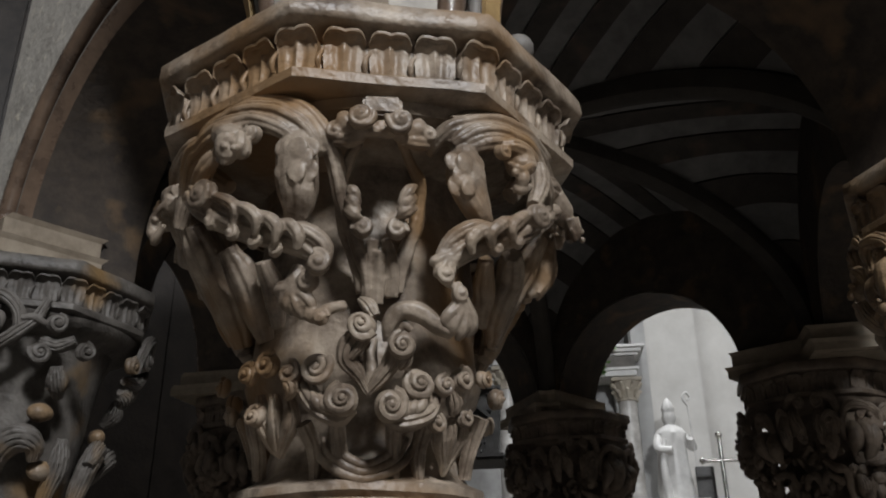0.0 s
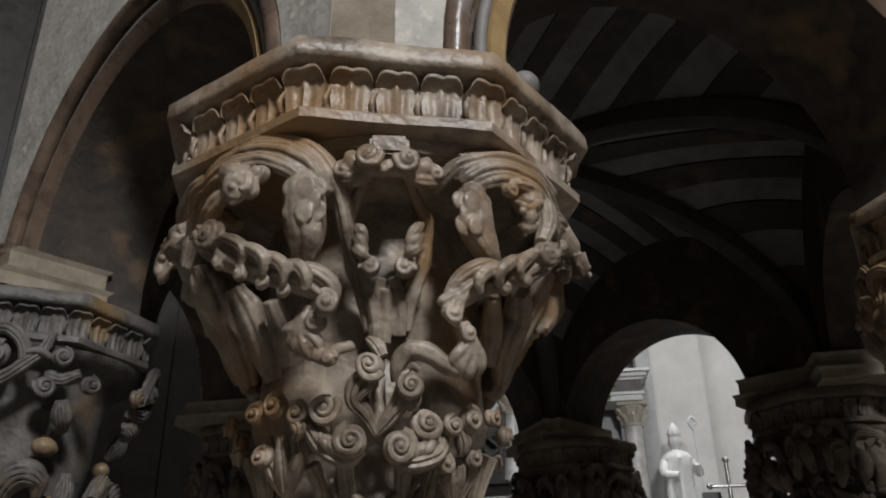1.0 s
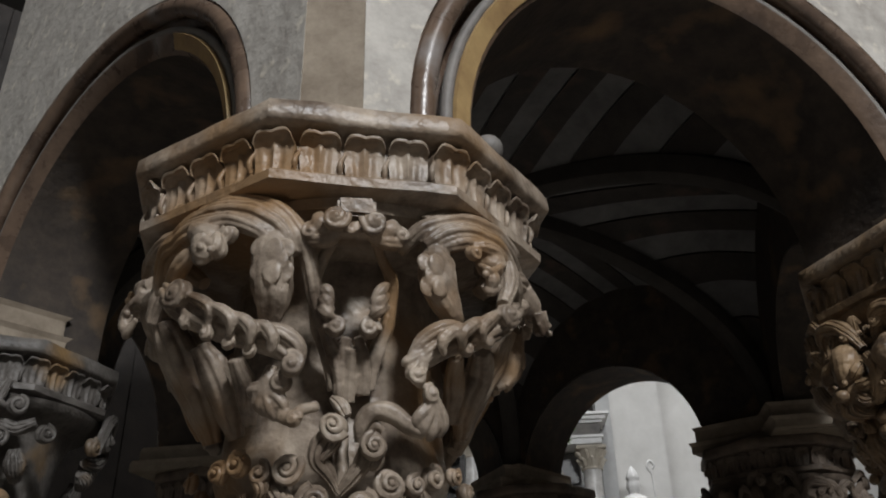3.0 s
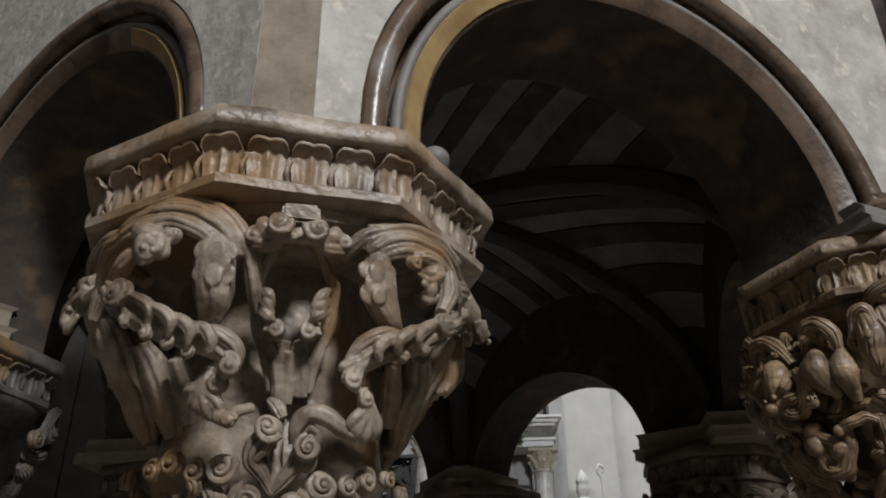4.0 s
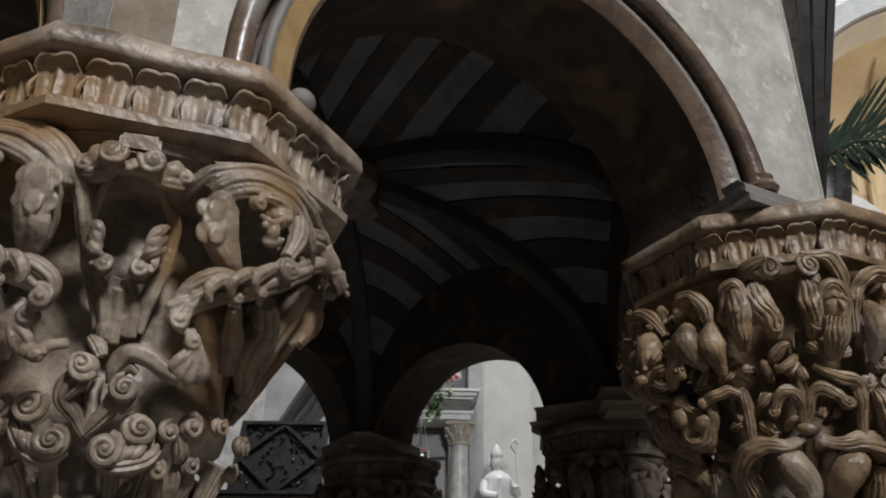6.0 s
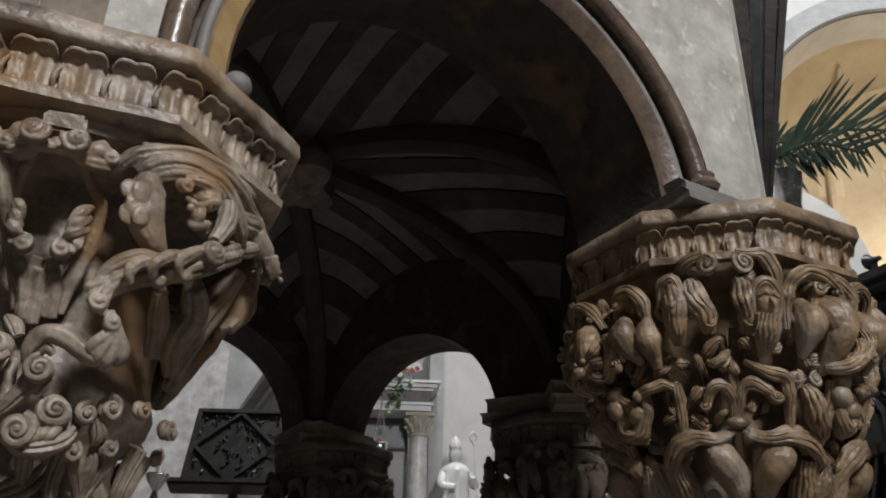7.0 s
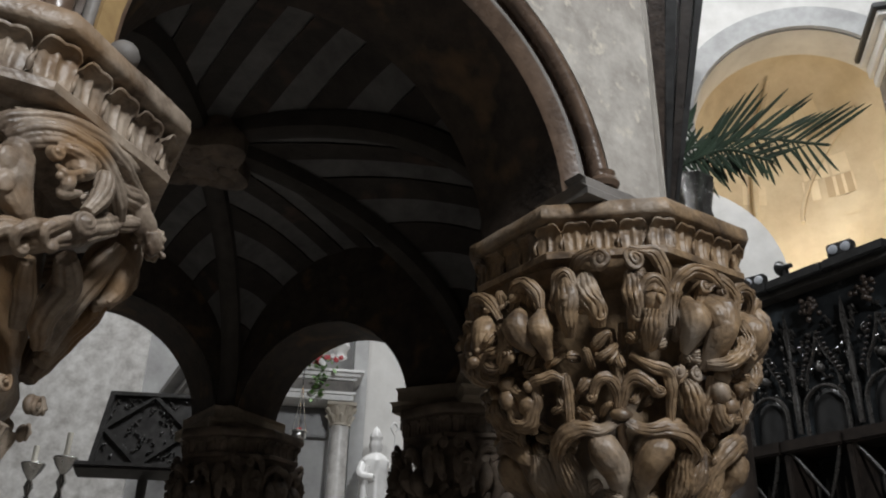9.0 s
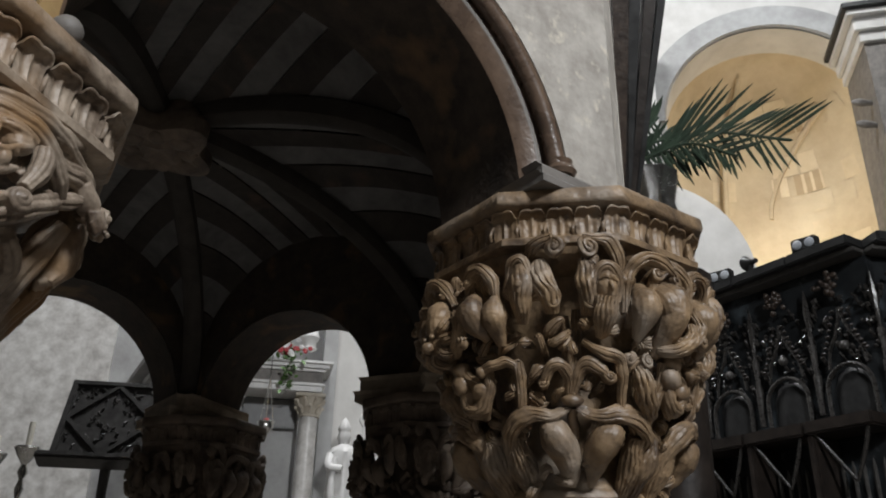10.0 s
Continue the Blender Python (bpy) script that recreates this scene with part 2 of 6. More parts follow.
# shift along the face, radius of the opening, springing height
ARCH = {0: (-0.038, 0.438, 2.45), 1: (0.0, 0.37, 2.41), 2: (0.10, 0.385, 2.385), 3: (-0.06, 0.43, 2.41), 4: (0.0, 0.38, 2.40), 5: (0.0, 0.43, 2.45)}


def arch_path(shift, r, zl, zr, n=36):
    """Right jamb upwards, round arch, left jamb downwards, in face coordinates."""
    return [(shift + r, zr)] + [(shift + r * math.cos(math.pi * k / n), SPRING + r * math.sin(math.pi * k / n)) for k in range(n + 1)] + [(shift - r, zl)]


def wall_frame(shift, half, zl, zr, n=36):
    out = [(half, zr)]
    for k in range(n + 1):
        a = math.pi * k / n
        c, s = math.cos(a), math.sin(a)
        t = min((half - shift) / c if c > 1e-6 else 1e9, (-half - shift) / c if c < -1e-6 else 1e9, (TOP - SPRING) / s if s > 1e-6 else 1e9)
        out.append((shift + t * c, SPRING + t * s))
    out.append((-half, zl))
    return out


pulpit = thing("pulpit", "hexagonal stone pulpit on arches, pale limestone with brown polished mouldings", "pulpit")


def moulding(bm, out_deg, shift, rho, n, r, zl, zr, seg=10, lift=0.0):
    rings = []
    path = arch_path(shift, R_OPEN + rho, zl + lift, zr + lift)
    for i, (s, z) in enumerate(path):
        a = math.pi * min(max(i - 1, 0), 36) / 36
        ring = []
        for k in range(seg):
            b = 2 * math.pi * k / seg
            dr = r * math.cos(b)
            ring.append(face_point(out_deg, s + dr * math.cos(a), n + r * math.sin(b), z + dr * math.sin(a)))
        rings.append(ring)
    grid_faces(bm, rings, close_ring=True)


def arch_face(k):
    out_deg = -90 + 60 * k
    left, right = k, (k + 1) % 6
    global SPRING, R_OPEN, R_WALL
    shift, R_OPEN, SPRING = ARCH[k]
    R_WALL = R_OPEN + 0.11
    zl, zr = IMPOST_TOP[left], IMPOST_TOP[right]
    half_out, half_in = N_OUT * TAN30 - 0.055, N_IN * TAN30
    bm = bmesh.new()
    grid_faces(bm, [[face_point(out_deg, s, N_OUT - 0.06, z) for s, z in arch_path(shift, R_WALL, zl, zr)], [face_point(out_deg, s, N_OUT, z) for s, z in arch_path(shift, R_WALL, zl, zr)],
                    [face_point(out_deg, s, N_OUT, z) for s, z in wall_frame(shift, half_out, zl, zr)], [face_point(out_deg, s * half_in / half_out, N_IN + 0.01, z) for s, z in wall_frame(shift, half_out, zl, zr)]])
    wall = part("arch_wall", bm, WALLSTONE, pulpit, "pale pitted limestone wall round an arch")
    bm = bmesh.new()
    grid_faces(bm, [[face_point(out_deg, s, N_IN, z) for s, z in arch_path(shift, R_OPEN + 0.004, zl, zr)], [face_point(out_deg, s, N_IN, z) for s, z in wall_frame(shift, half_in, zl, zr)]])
    part("inner_face", bm, SOFFIT, wall, "inner face of the arch wall, coloured dark for shade")
    # ring of the arch: splayed ochre band, hollow, and the rough soffit
    profile = [(0.115, N_OUT - 0.055), (0.112, N_OUT - 0.004), (0.062, N_OUT - 0.045), (0.052, N_OUT - 0.05), (0.04, N_OUT - 0.022)]
    bm = bmesh.new()
    grid_faces(bm, [[face_point(out_deg, s, n, z) for s, z in arch_path(shift, R_OPEN + rho, zl, zr)] for rho, n in profile])
    part("hollow_moulding", bm, MARBLE_BROWN, wall, "dark hollow moulding of the arch")
    bm = bmesh.new()
    grid_faces(bm, [[face_point(out_deg, s, n, z) for s, z in arch_path(shift, R_OPEN + rho, zl, zr)] for rho, n in ((0.04, N_OUT - 0.022), (0.034, N_OUT - 0.014), (0.006, N_OUT - 0.03), (0.0, N_OUT - 0.038))])
    part("inner_band", bm, MARBLE_BROWN, wall, "brown inner band of the arch")
    if k in (0, 5):
        bm = bmesh.new()
        grid_faces(bm, [[face_point(out_deg, s, n + 0.003, z) for s, z in (arch_path(shift, R_OPEN + rho, zl, zr)[25:] if k == 0 else arch_path(shift, R_OPEN + rho, zl, zr)[:14])] for rho, n in ((0.038, N_OUT - 0.02), (0.034, N_OUT - 0.014), (0.006, N_OUT - 0.03))])
        part("stained_band", bm, GILT, wall, "ochre-stained foot of the inner band")
    bm = bmesh.new()
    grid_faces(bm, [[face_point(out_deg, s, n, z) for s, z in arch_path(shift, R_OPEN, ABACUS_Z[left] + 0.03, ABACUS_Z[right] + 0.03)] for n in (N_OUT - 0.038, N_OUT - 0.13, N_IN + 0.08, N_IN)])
    part("soffit", bm, SOFFIT, wall, "rough underside of the arch, coloured dark for shade")
    bm = bmesh.new()
    moulding(bm, out_deg, shift, 0.088, N_OUT - 0.012, 0.021, zl, zr, lift=0.0)
    part("roll_moulding", bm, MARBLE_BROWN, wall, "polished round roll moulding of the arch")
    bm = bmesh.new()
    moulding(bm, out_deg, shift, 0.046, N_OUT - 0.026, 0.010, zl, zr)
    part("thin_roll", bm, GREYSTONE, wall, "thin grey roll moulding")


for k in range(6):
    arch_face(k)


def corner_pier(k):
    """Chamfered corner strip between two faces, and the core behind it."""
    a = radians(CORNER[k])
    ca, sa = math.cos(a), math.sin(a)

    def at(n, s, z):
        return (CX + n * ca - s * sa, CY + n * sa + s * ca, z)

    z0 = IMPOST_TOP[k]
    bm = bmesh.new()
    half = 0.055 * 0.866
    outline = [(1.391, -half), (1.391, half), (1.34, half + 0.06), (1.10, 0.03), (1.10, -0.03), (1.34, -half - 0.06)]
    rows = [[at(n, s, z) for n, s in outline] for z in (z0, TOP)]
    grid_faces(bm, rows, close_ring=True)
    part("corner_pier", bm, IMPOST if k in (0, 5) else WALLSTONE, pulpit, "chamfered corner strip of weathered stone", smooth=False)


for k in range(6):
    corner_pier(k)

# vault: six webs of courses laid alternately in light and dark stone, parallel to each ridge
bm = bmesh.new()
VZ, VH = 2.47, 0.60
COURSES = 7
for k in range(6):
    out_deg = -90 + 60 * k
    half = N_IN * TAN30
    edges = [half * (1 - 0.0) * (-1 + 2 * j / (2 * COURSES + 1)) for j in range(2 * COURSES + 2)]
    for j in range(2 * COURSES + 1):
        v0, v1 = edges[j], edges[j + 1]
        sub = [v0 + (v1 - v0) * q / 4 for q in range(5)]
        rows = []
        for v in sub:
            c = math.sqrt(max(0.0, 1 - (v / half) ** 2))
            u0 = abs(v) / TAN30
            row = []
            for q in range(9):
                f = q / 8
                u = u0 + (N_IN + 0.012 - u0) * f
                row.append(face_point(out_deg, v, u, VZ + (VH + 0.03 * math.sin(math.pi * f)) * c + (0.006 if j % 2 else 0)))
            rows.append(row)
        before = len(bm.faces)
        grid_faces(bm, rows)
        bm.faces.ensure_lookup_table()
        for f in bm.faces[before:]:
            f.material_index = j % 2
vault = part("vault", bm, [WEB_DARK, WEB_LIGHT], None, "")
tagged(vault, "vault of alternating light and dark stone courses", "vault", kind="structure")
vault.name = "ceiling"

for k in range(6):
    a = radians(CORNER[k])
    bm = bmesh.new()
    pts, rad = [], []
    for q in range(13):
        f = q / 12
        r = 1.074 * math.cos(math.pi / 2 * f)
        pts.append((CX + r * math.cos(a), CY + r * math.sin(a), VZ - 0.01 + VH * math.sin(math.pi / 2 * f)))
        rad.append(0.042)
    tube(bm, pts, rad, seg=10, ridges=4, depth=0.1, steps=2)
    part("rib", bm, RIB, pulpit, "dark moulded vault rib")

BOSS_X, BOSS_Y = CX + 0.0, CY - 0.02
bm = bmesh.new()
lathe(bm, [(0.012, 2.945), (0.05, 2.935), (0.07, 2.948), (0.115, 2.938), (0.15, 2.955), (0.155, 3.0), (0.12, 3.05), (0.09, 3.10)], 48, (BOSS_X, BOSS_Y), radians(20), 4, 0.22)
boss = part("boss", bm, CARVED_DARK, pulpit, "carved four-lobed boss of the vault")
for q in range(8):
    bm = bmesh.new()
    a = radians(20 + 45 * q)
    d = 0.105 if q % 2 == 0 else 0.085
    bead(bm, (BOSS_X + d * math.cos(a), BOSS_Y + d * math.sin(a), 2.95), 0.042 if q % 2 == 0 else 0.03, 12, (1, 1, 0.55))
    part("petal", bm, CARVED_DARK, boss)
bm = bmesh.new()
bead(bm, (0.118, -0.262, ABACUS_Z[0] + 0.05), 0.022, 14)
part("knob", bm, GREYSTONE, pulpit, "round grey knob at the foot of the arch")
bm = bmesh.new()
lathe(bm, [(0.05, TOP - 0.004), (1.36, TOP - 0.004), (1.36, TOP + 0.10), (0.05, TOP + 0.10)], 6, (CX, CY), radians(0))
part("platform", bm, WALLSTONE, pulpit, "stone floor slab of the pulpit", smooth=False)


def impost_block(k):
    """Stepped block between abacus and arch, cut to the plan of the corner it carries."""
    z0, z1 = ABACUS_Z[k] + 0.031, IMPOST_TOP[k]
    ob = thing("impost_block", "stepped grey impost block on an abacus" if k == 1 else "stepped brown impost block on an abacus", "impost", None, "imposts of the pulpit")
    right, left = -90 + 60 * k, -90 + 60 * (k - 1)
    reach_r, reach_l = ARCH[k][1] - ARCH[k][0] - 0.015, ARCH[(k - 1) % 6][1] + ARCH[(k - 1) % 6][0] - 0.015
    if k == 1:
        reach_l, reach_r = reach_l + 0.02, reach_r + 0.03
    mid = z0 + (z1 - z0) * 0.42
    inner = N_OUT - 0.09 if k == 1 else N_IN + 0.1 if k == 5 else N_IN - 0.05
    for n, a0, a1, grow in ((N_OUT + 0.045, z0, mid, 0.02), (N_OUT + 0.022, mid, z1, 0.0)):
        half = n * TAN30 - 0.04
        plan = [(right, -reach_r + grow, n), (right, -half, n), (left, half, n), (left, reach_l - grow, n), (left, reach_l - grow, inner), (left, (inner) * TAN30, inner), (right, -reach_r + grow, inner)]
        bm = bmesh.new()
        inset = [face_point(o, q * 0.985, m - 0.012, a1) for o, q, m in plan]
        grid_faces(bm, [[face_point(o, q, m, a0) for o, q, m in plan], [face_point(o, q, m, a1 - 0.012) for o, q, m in plan], inset], close_ring=True)
        part("step", bm, GREYSTONE if k == 1 else IMPOST, ob, smooth=False)
    for o, q in ((right, -(ARCH[k][1] + 0.088) + ARCH[k][0]), (left, ARCH[(k - 1) % 6][1] + 0.088 + ARCH[(k - 1) % 6][0])):
        x, y, z = face_point(o, q, N_OUT - 0.008, z1)
        bm = bmesh.new()
        lathe(bm, [(0.004, z), (0.028, z), (0.034, z + 0.01), (0.028, z + 0.022), (0.022, z + 0.026), (0.026, z + 0.036), (0.012, z + 0.042)], 16, (x, y))
        part("roll_base", bm, MARBLE_BROWN, ob, "round base under the arch roll")
    return ob


for k in (1, 2, 3, 4, 5):
    impost_block(k)


# ---- capitals: carved stone, in the round ----
def polar(a, z, r):
    return (r * math.cos(radians(a)), r * math.sin(radians(a)), z)


def fuse(ob, voxel):
    """Runs the limbs of one carving together into a single worn skin."""
    mod = ob.modifiers.new("skin", "REMESH")
    mod.mode, mod.voxel_size, mod.use_smooth_shade = "VOXEL", voxel, True
    worn = ob.modifiers.new("wear", "SMOOTH")
    worn.factor, worn.iterations = 0.5, 1
    old = ob.data
    me = bpy.data.meshes.new_from_object(ob.evaluated_get(bpy.context.evaluated_depsgraph_get()))
    ob.modifiers.clear()
    me.name = old.name
    ob.data = me
    bpy.data.meshes.remove(old)


class Carver:
    """Collects the carved parts of one capital; each part is repeated round the drum."""

    def __init__(self, ob, mat, turns, lift=0.0, mid=0.0, hand=1, taper=(), shrink=1.0, wear=0.0026):
        self.ob, self.mat, self.turns, self.lift, self.mid, self.hand, self.taper, self.shrink, self.wear = ob, mat, turns, lift, mid, hand, taper, shrink, wear

    def p(self, a, z, r):
        if self.taper:
            g = float(np.interp(z, *self.taper))
            r, a = r * g, a / g
        return polar(self.mid + self.hand * a, z + self.lift, r)

    def limb(self, bm, pts, radii, ridges=5, depth=0.11, flat=1.0, seg=14):
        pts = [self.p(*q) for q in pts]
        n = len(pts)
        radii = radii if isinstance(radii, (list, tuple)) else [radii * (0.75 if i in (0, n - 1) else 1) for i in range(n)]
        mid = pts[n // 2]
        tube(bm, pts, radii, max(seg, ridges * 8), ridges, depth * (0.6 if depth < 0.06 else 1.0), flat, up=(mid[0], mid[1], 0.0), steps=6, twist=0.5 * self.hand if ridges > 4 else 0.0)

    def knob(self, bm, a, z, r, size, squash=(1, 1, 1)):
        bead(bm, self.p(a, z, r), size, 12, squash, Matrix.Rotation(radians(self.mid + self.hand * a), 4, "Z"))

    def spiral(self, bm, a, z, r, size, turn=1, start=90.0, coils=1.7):
        c, ang = Vector(self.p(a, z, r)), radians(self.mid + self.hand * a)
        n, e = Vector((math.cos(ang), math.sin(ang), 0)), Vector((-math.sin(ang), math.cos(ang), 0)) * self.hand
        pts, radii, steps = [], [], 22
        for k in range(steps + 1):
            f = k / steps
            th = radians(start) + turn * f * coils * 2 * math.pi
            rad = size * (0.82 - 0.68 * f)
            pts.append(c + e * (rad * math.cos(th)) + Vector((0, 0, rad * math.sin(th))) + n * (size * (0.05 + 0.35 * f)))
            radii.append(size * (0.26 - 0.10 * f))
        tube(bm, pts, radii, 8, 0, steps=1)
        bead(bm, c + n * size * 0.4, size * 0.24, 8)
        bead(bm, c - n * size * 0.25, size * 0.86, 14, (0.62, 1, 1), Matrix.Rotation(ang, 4, "Z"))

    def add(self, name, bm, label="", mat=None, voxel=0.0):
        for v in bm.verts:
            v.co += noise.noise_vector(v.co * 34) * self.wear
        o = part(name, bm, mat or self.mat, self.ob, label)
        if voxel:
            fuse(o, voxel)
        for t in self.turns[1:]:
            q = o.copy()
            scene.collection.objects.link(q)
            q.parent = self.ob
            q.matrix_basis = Matrix.Rotation(radians(t), 4, "Z") @ Matrix.Diagonal((self.shrink, self.shrink, 1, 1))
        return o

    def filler(self, n, seed, z0, z1, spread=46):
        """Small curled leaf tips that fill the ground between the larger carving."""
        rng = random.Random(seed)
        bm = bmesh.new()
        for _ in range(n):
            a, z = rng.uniform(-spread, spread), rng.uniform(z0, z1)
            f = (z - 1.86) / 0.46
            r = 0.186 + 0.080 * f + rng.uniform(0.0, 0.022)
            d, up = rng.uniform(-7, 7), rng.uniform(-0.035, 0.035)
            self.limb(bm, [(a, z, r - .01), (a + d * .4, z + up * .5, r + .018), (a + d, z + up, r + .024), (a + d * 1.3, z + up * .7, r + .012)], [.005, rng.uniform(.007, .012), .008, .003], 4, .16, seg=8)
        return tagged(self.add("small_foliage", bm, "close-set small carved leaf tips"), kind="stuff")

    def volute(self, a, z, r, size, turn=1, start=90.0, coils=1.7):
        bm = bmesh.new()
        self.spiral(bm, a, z, r, size, turn, start, coils)
        self.add("volute", bm)

    def stem(self, name, pts, radii, ridges=5, depth=0.11, flat=1.0):
        bm = bmesh.new()
        self.limb(bm, pts, radii, ridges, depth, flat)
        self.add(name, bm)


def tongue_leaf_mesh(mat):
    """Broad upright leaf: hollow two-lobed face, thin rim that rolls forward at the top, small drop beside it."""
    bm = bmesh.new()
    w, h, rows = 0.0525, 0.055, []
    for f, out in ((0, .005), (.12, .0025), (.45, .001), (.76, .0015), (.86, .004), (.93, .0085), (.98, .0125), (1.02, .0145), (1.02, .0168), (.98, .0176), (.945, .0165), (.94, .0135), (.955, .009)):
        ring = []
        for j in range(21):
            u = -1 + j / 10
            top = 1 - 0.24 * abs(u) ** 7 - 0.035 * max(0.0, 1 - abs(u) * 4)
            rib = 0.0022 * max(0.0, 1 - abs(u) * 5) + 0.0030 * max(0.0, abs(u) - 0.75) * 4
            hollow = 0.0014 * math.cos(math.pi * 3 * u)
            ring.append((w / 2 * u * (0.88 + 0.12 * min(1, f * 1.3)), out * (1 - 0.30 * abs(u) ** 6 - 0.12 * max(0.0, 1 - abs(u) * 4)) + (rib + hollow) * (1 if f < 0.8 else 0.2), h * f * top))
        ring += [(w / 2 * 0.95, -0.012, h * f * 0.7), (-w / 2 * 0.95, -0.012, h * f * 0.7)]
        rows.append(ring)
    grid_faces(bm, rows, close_ring=True)
    tube(bm, [(w / 2 - .001, 0.004, 0.030), (w / 2 + .0035, 0.0065, 0.019), (w / 2 + .0045, 0.007, 0.011), (w / 2 + .0035, 0.004, 0.002)], [.002, .0035, .004, .0025], 8, 0, steps=3)
    bmesh.ops.recalc_face_normals(bm, faces=bm.faces)
    me = bpy.data.meshes.new("leaf")
    bm.to_mesh(me)
    bm.free()
    me.materials.append(mat)
    for p in me.polygons:
        p.use_smooth = True
    me.set_sharp_from_angle(angle=radians(50))
    return me


LEAF_MESH = {}


def abacus(parent, z, r, turn, mat):
    t = radians(turn)
    bm = bmesh.new()
    lathe(bm, [(r * 0.5, z - 0.088), (r * 0.84, z - 0.088), (r * 0.93, z - 0.083), (r * 0.945, z - 0.080), (r * 0.948, z - 0.068), (r * 0.935, z - 0.064), (r * 0.89, z - 0.062), (r * 0.892, z - 0.014), (r * 0.93, z - 0.005), (r * 0.985, z - 0.002), (r * 0.997, z), (r * 1.005, z + 0.006), (r * 1.0, z + 0.026), (r * 0.985, z + 0.031), (r * 0.3, z + 0.031)], 8, (0, 0), t)
    bmesh.ops.subdivide_edges(bm, edges=[e for e in bm.edges if abs(e.verts[0].co.z - e.verts[1].co.z) < 1e-5 and e.calc_length() > 0.15], cuts=9)
    for v in bm.verts:
        q = noise.noise_vector(v.co * 18 + Vector((parent.matrix_world.translation.x * 7, 0, 0)))
        v.co += q * (0.0022 if v.co.z > z - 0.045 else 0.0014)
    ab = part("abacus", bm, mat, parent, "octagonal abacus with a band of upright leaves")
    if mat.name not in LEAF_MESH:
        LEAF_MESH[mat.name] = tongue_leaf_mesh(mat)
    inner = r * 0.905
    for k in range(8):
        c0, c1 = t + k * math.pi / 4, t + (k + 1) * math.pi / 4
        a0, a1 = Vector((inner * math.cos(c0), inner * math.sin(c0), 0)), Vector((inner * math.cos(c1), inner * math.sin(c1), 0))
        mid = (c0 + c1) / 2
        for j in range(4):
            pos = a0.lerp(a1, j / 4)
            face = c0 if j == 0 else mid
            if j == 0:
                pos *= 0.985
            leaf = new("leaf", LEAF_MESH[mat.name])
            leaf.parent = ab
            leaf.matrix_basis = Matrix.Translation(pos + Vector((0, 0, z - 0.063))) @ Matrix.Rotation(face - math.pi / 2, 4, "Z") @ Matrix.Rotation(radians(-3), 4, "X")
    return ab


def bell(parent, profile, mat, z):
    bm = bmesh.new()
    lathe(bm, [(r, z + dz) for r, dz in profile], 48)
    for v in bm.verts:
        v.co += noise.noise_vector(v.co * 14) * 0.005
    return part("bell", bm, mat, parent, "worn bell of the capital behind the carving")


def shaft(k, z, mat):
    x, y = COLUMN_XY[k]
    c = thing("column", "tall polished stone column under a carved capital", "column", Matrix.Translation((x, y, 0)), "columns of the pulpit")
    bm = bmesh.new()
    lathe(bm, [(0.1, 0.0), (0.21, 0.0), (0.21, 0.07), (0.19, 0.075), (0.2, 0.1), (0.19, 0.125), (0.165, 0.135), (0.165, 0.15), (0.182, 0.17), (0.165, 0.19), (0.15, 0.2)], 32)
    part("base", bm, mat, c)
    bm = bmesh.new()
    lathe(bm, [(0.15, 0.198), (0.148, 0.9), (0.14, z - 0.59), (0.15, z - 0.58), (0.162, z - 0.572), (0.166, z - 0.56), (0.162, z - 0.545), (0.1, z - 0.544)], 40)
    part("shaft", bm, mat, c)


def capital_thing(k, label, mat, turn, r):
    x, y = COLUMN_XY[k]
    ob = thing("capital", label, "capital", Matrix.Translation((x, y, 0)), "capitals of the pulpit")
    abacus(ob, ABACUS_Z[k], r, turn, mat)
    return ob


QUARTERS, THIRDS = (0, 90, 180, 270), (0, 120, 240)
BELL = [(0.10, -0.545), (0.152, -0.545), (0.16, -0.537), (0.158, -0.527), (0.147, -0.517), (0.142, -0.49), (0.148, -0.44), (0.162, -0.38), (0.172, -0.29), (0.185, -0.19), (0.208, -0.125), (0.242, -0.112), (0.262, -0.10), (0.268, -0.087), (0.1, -0.086)]


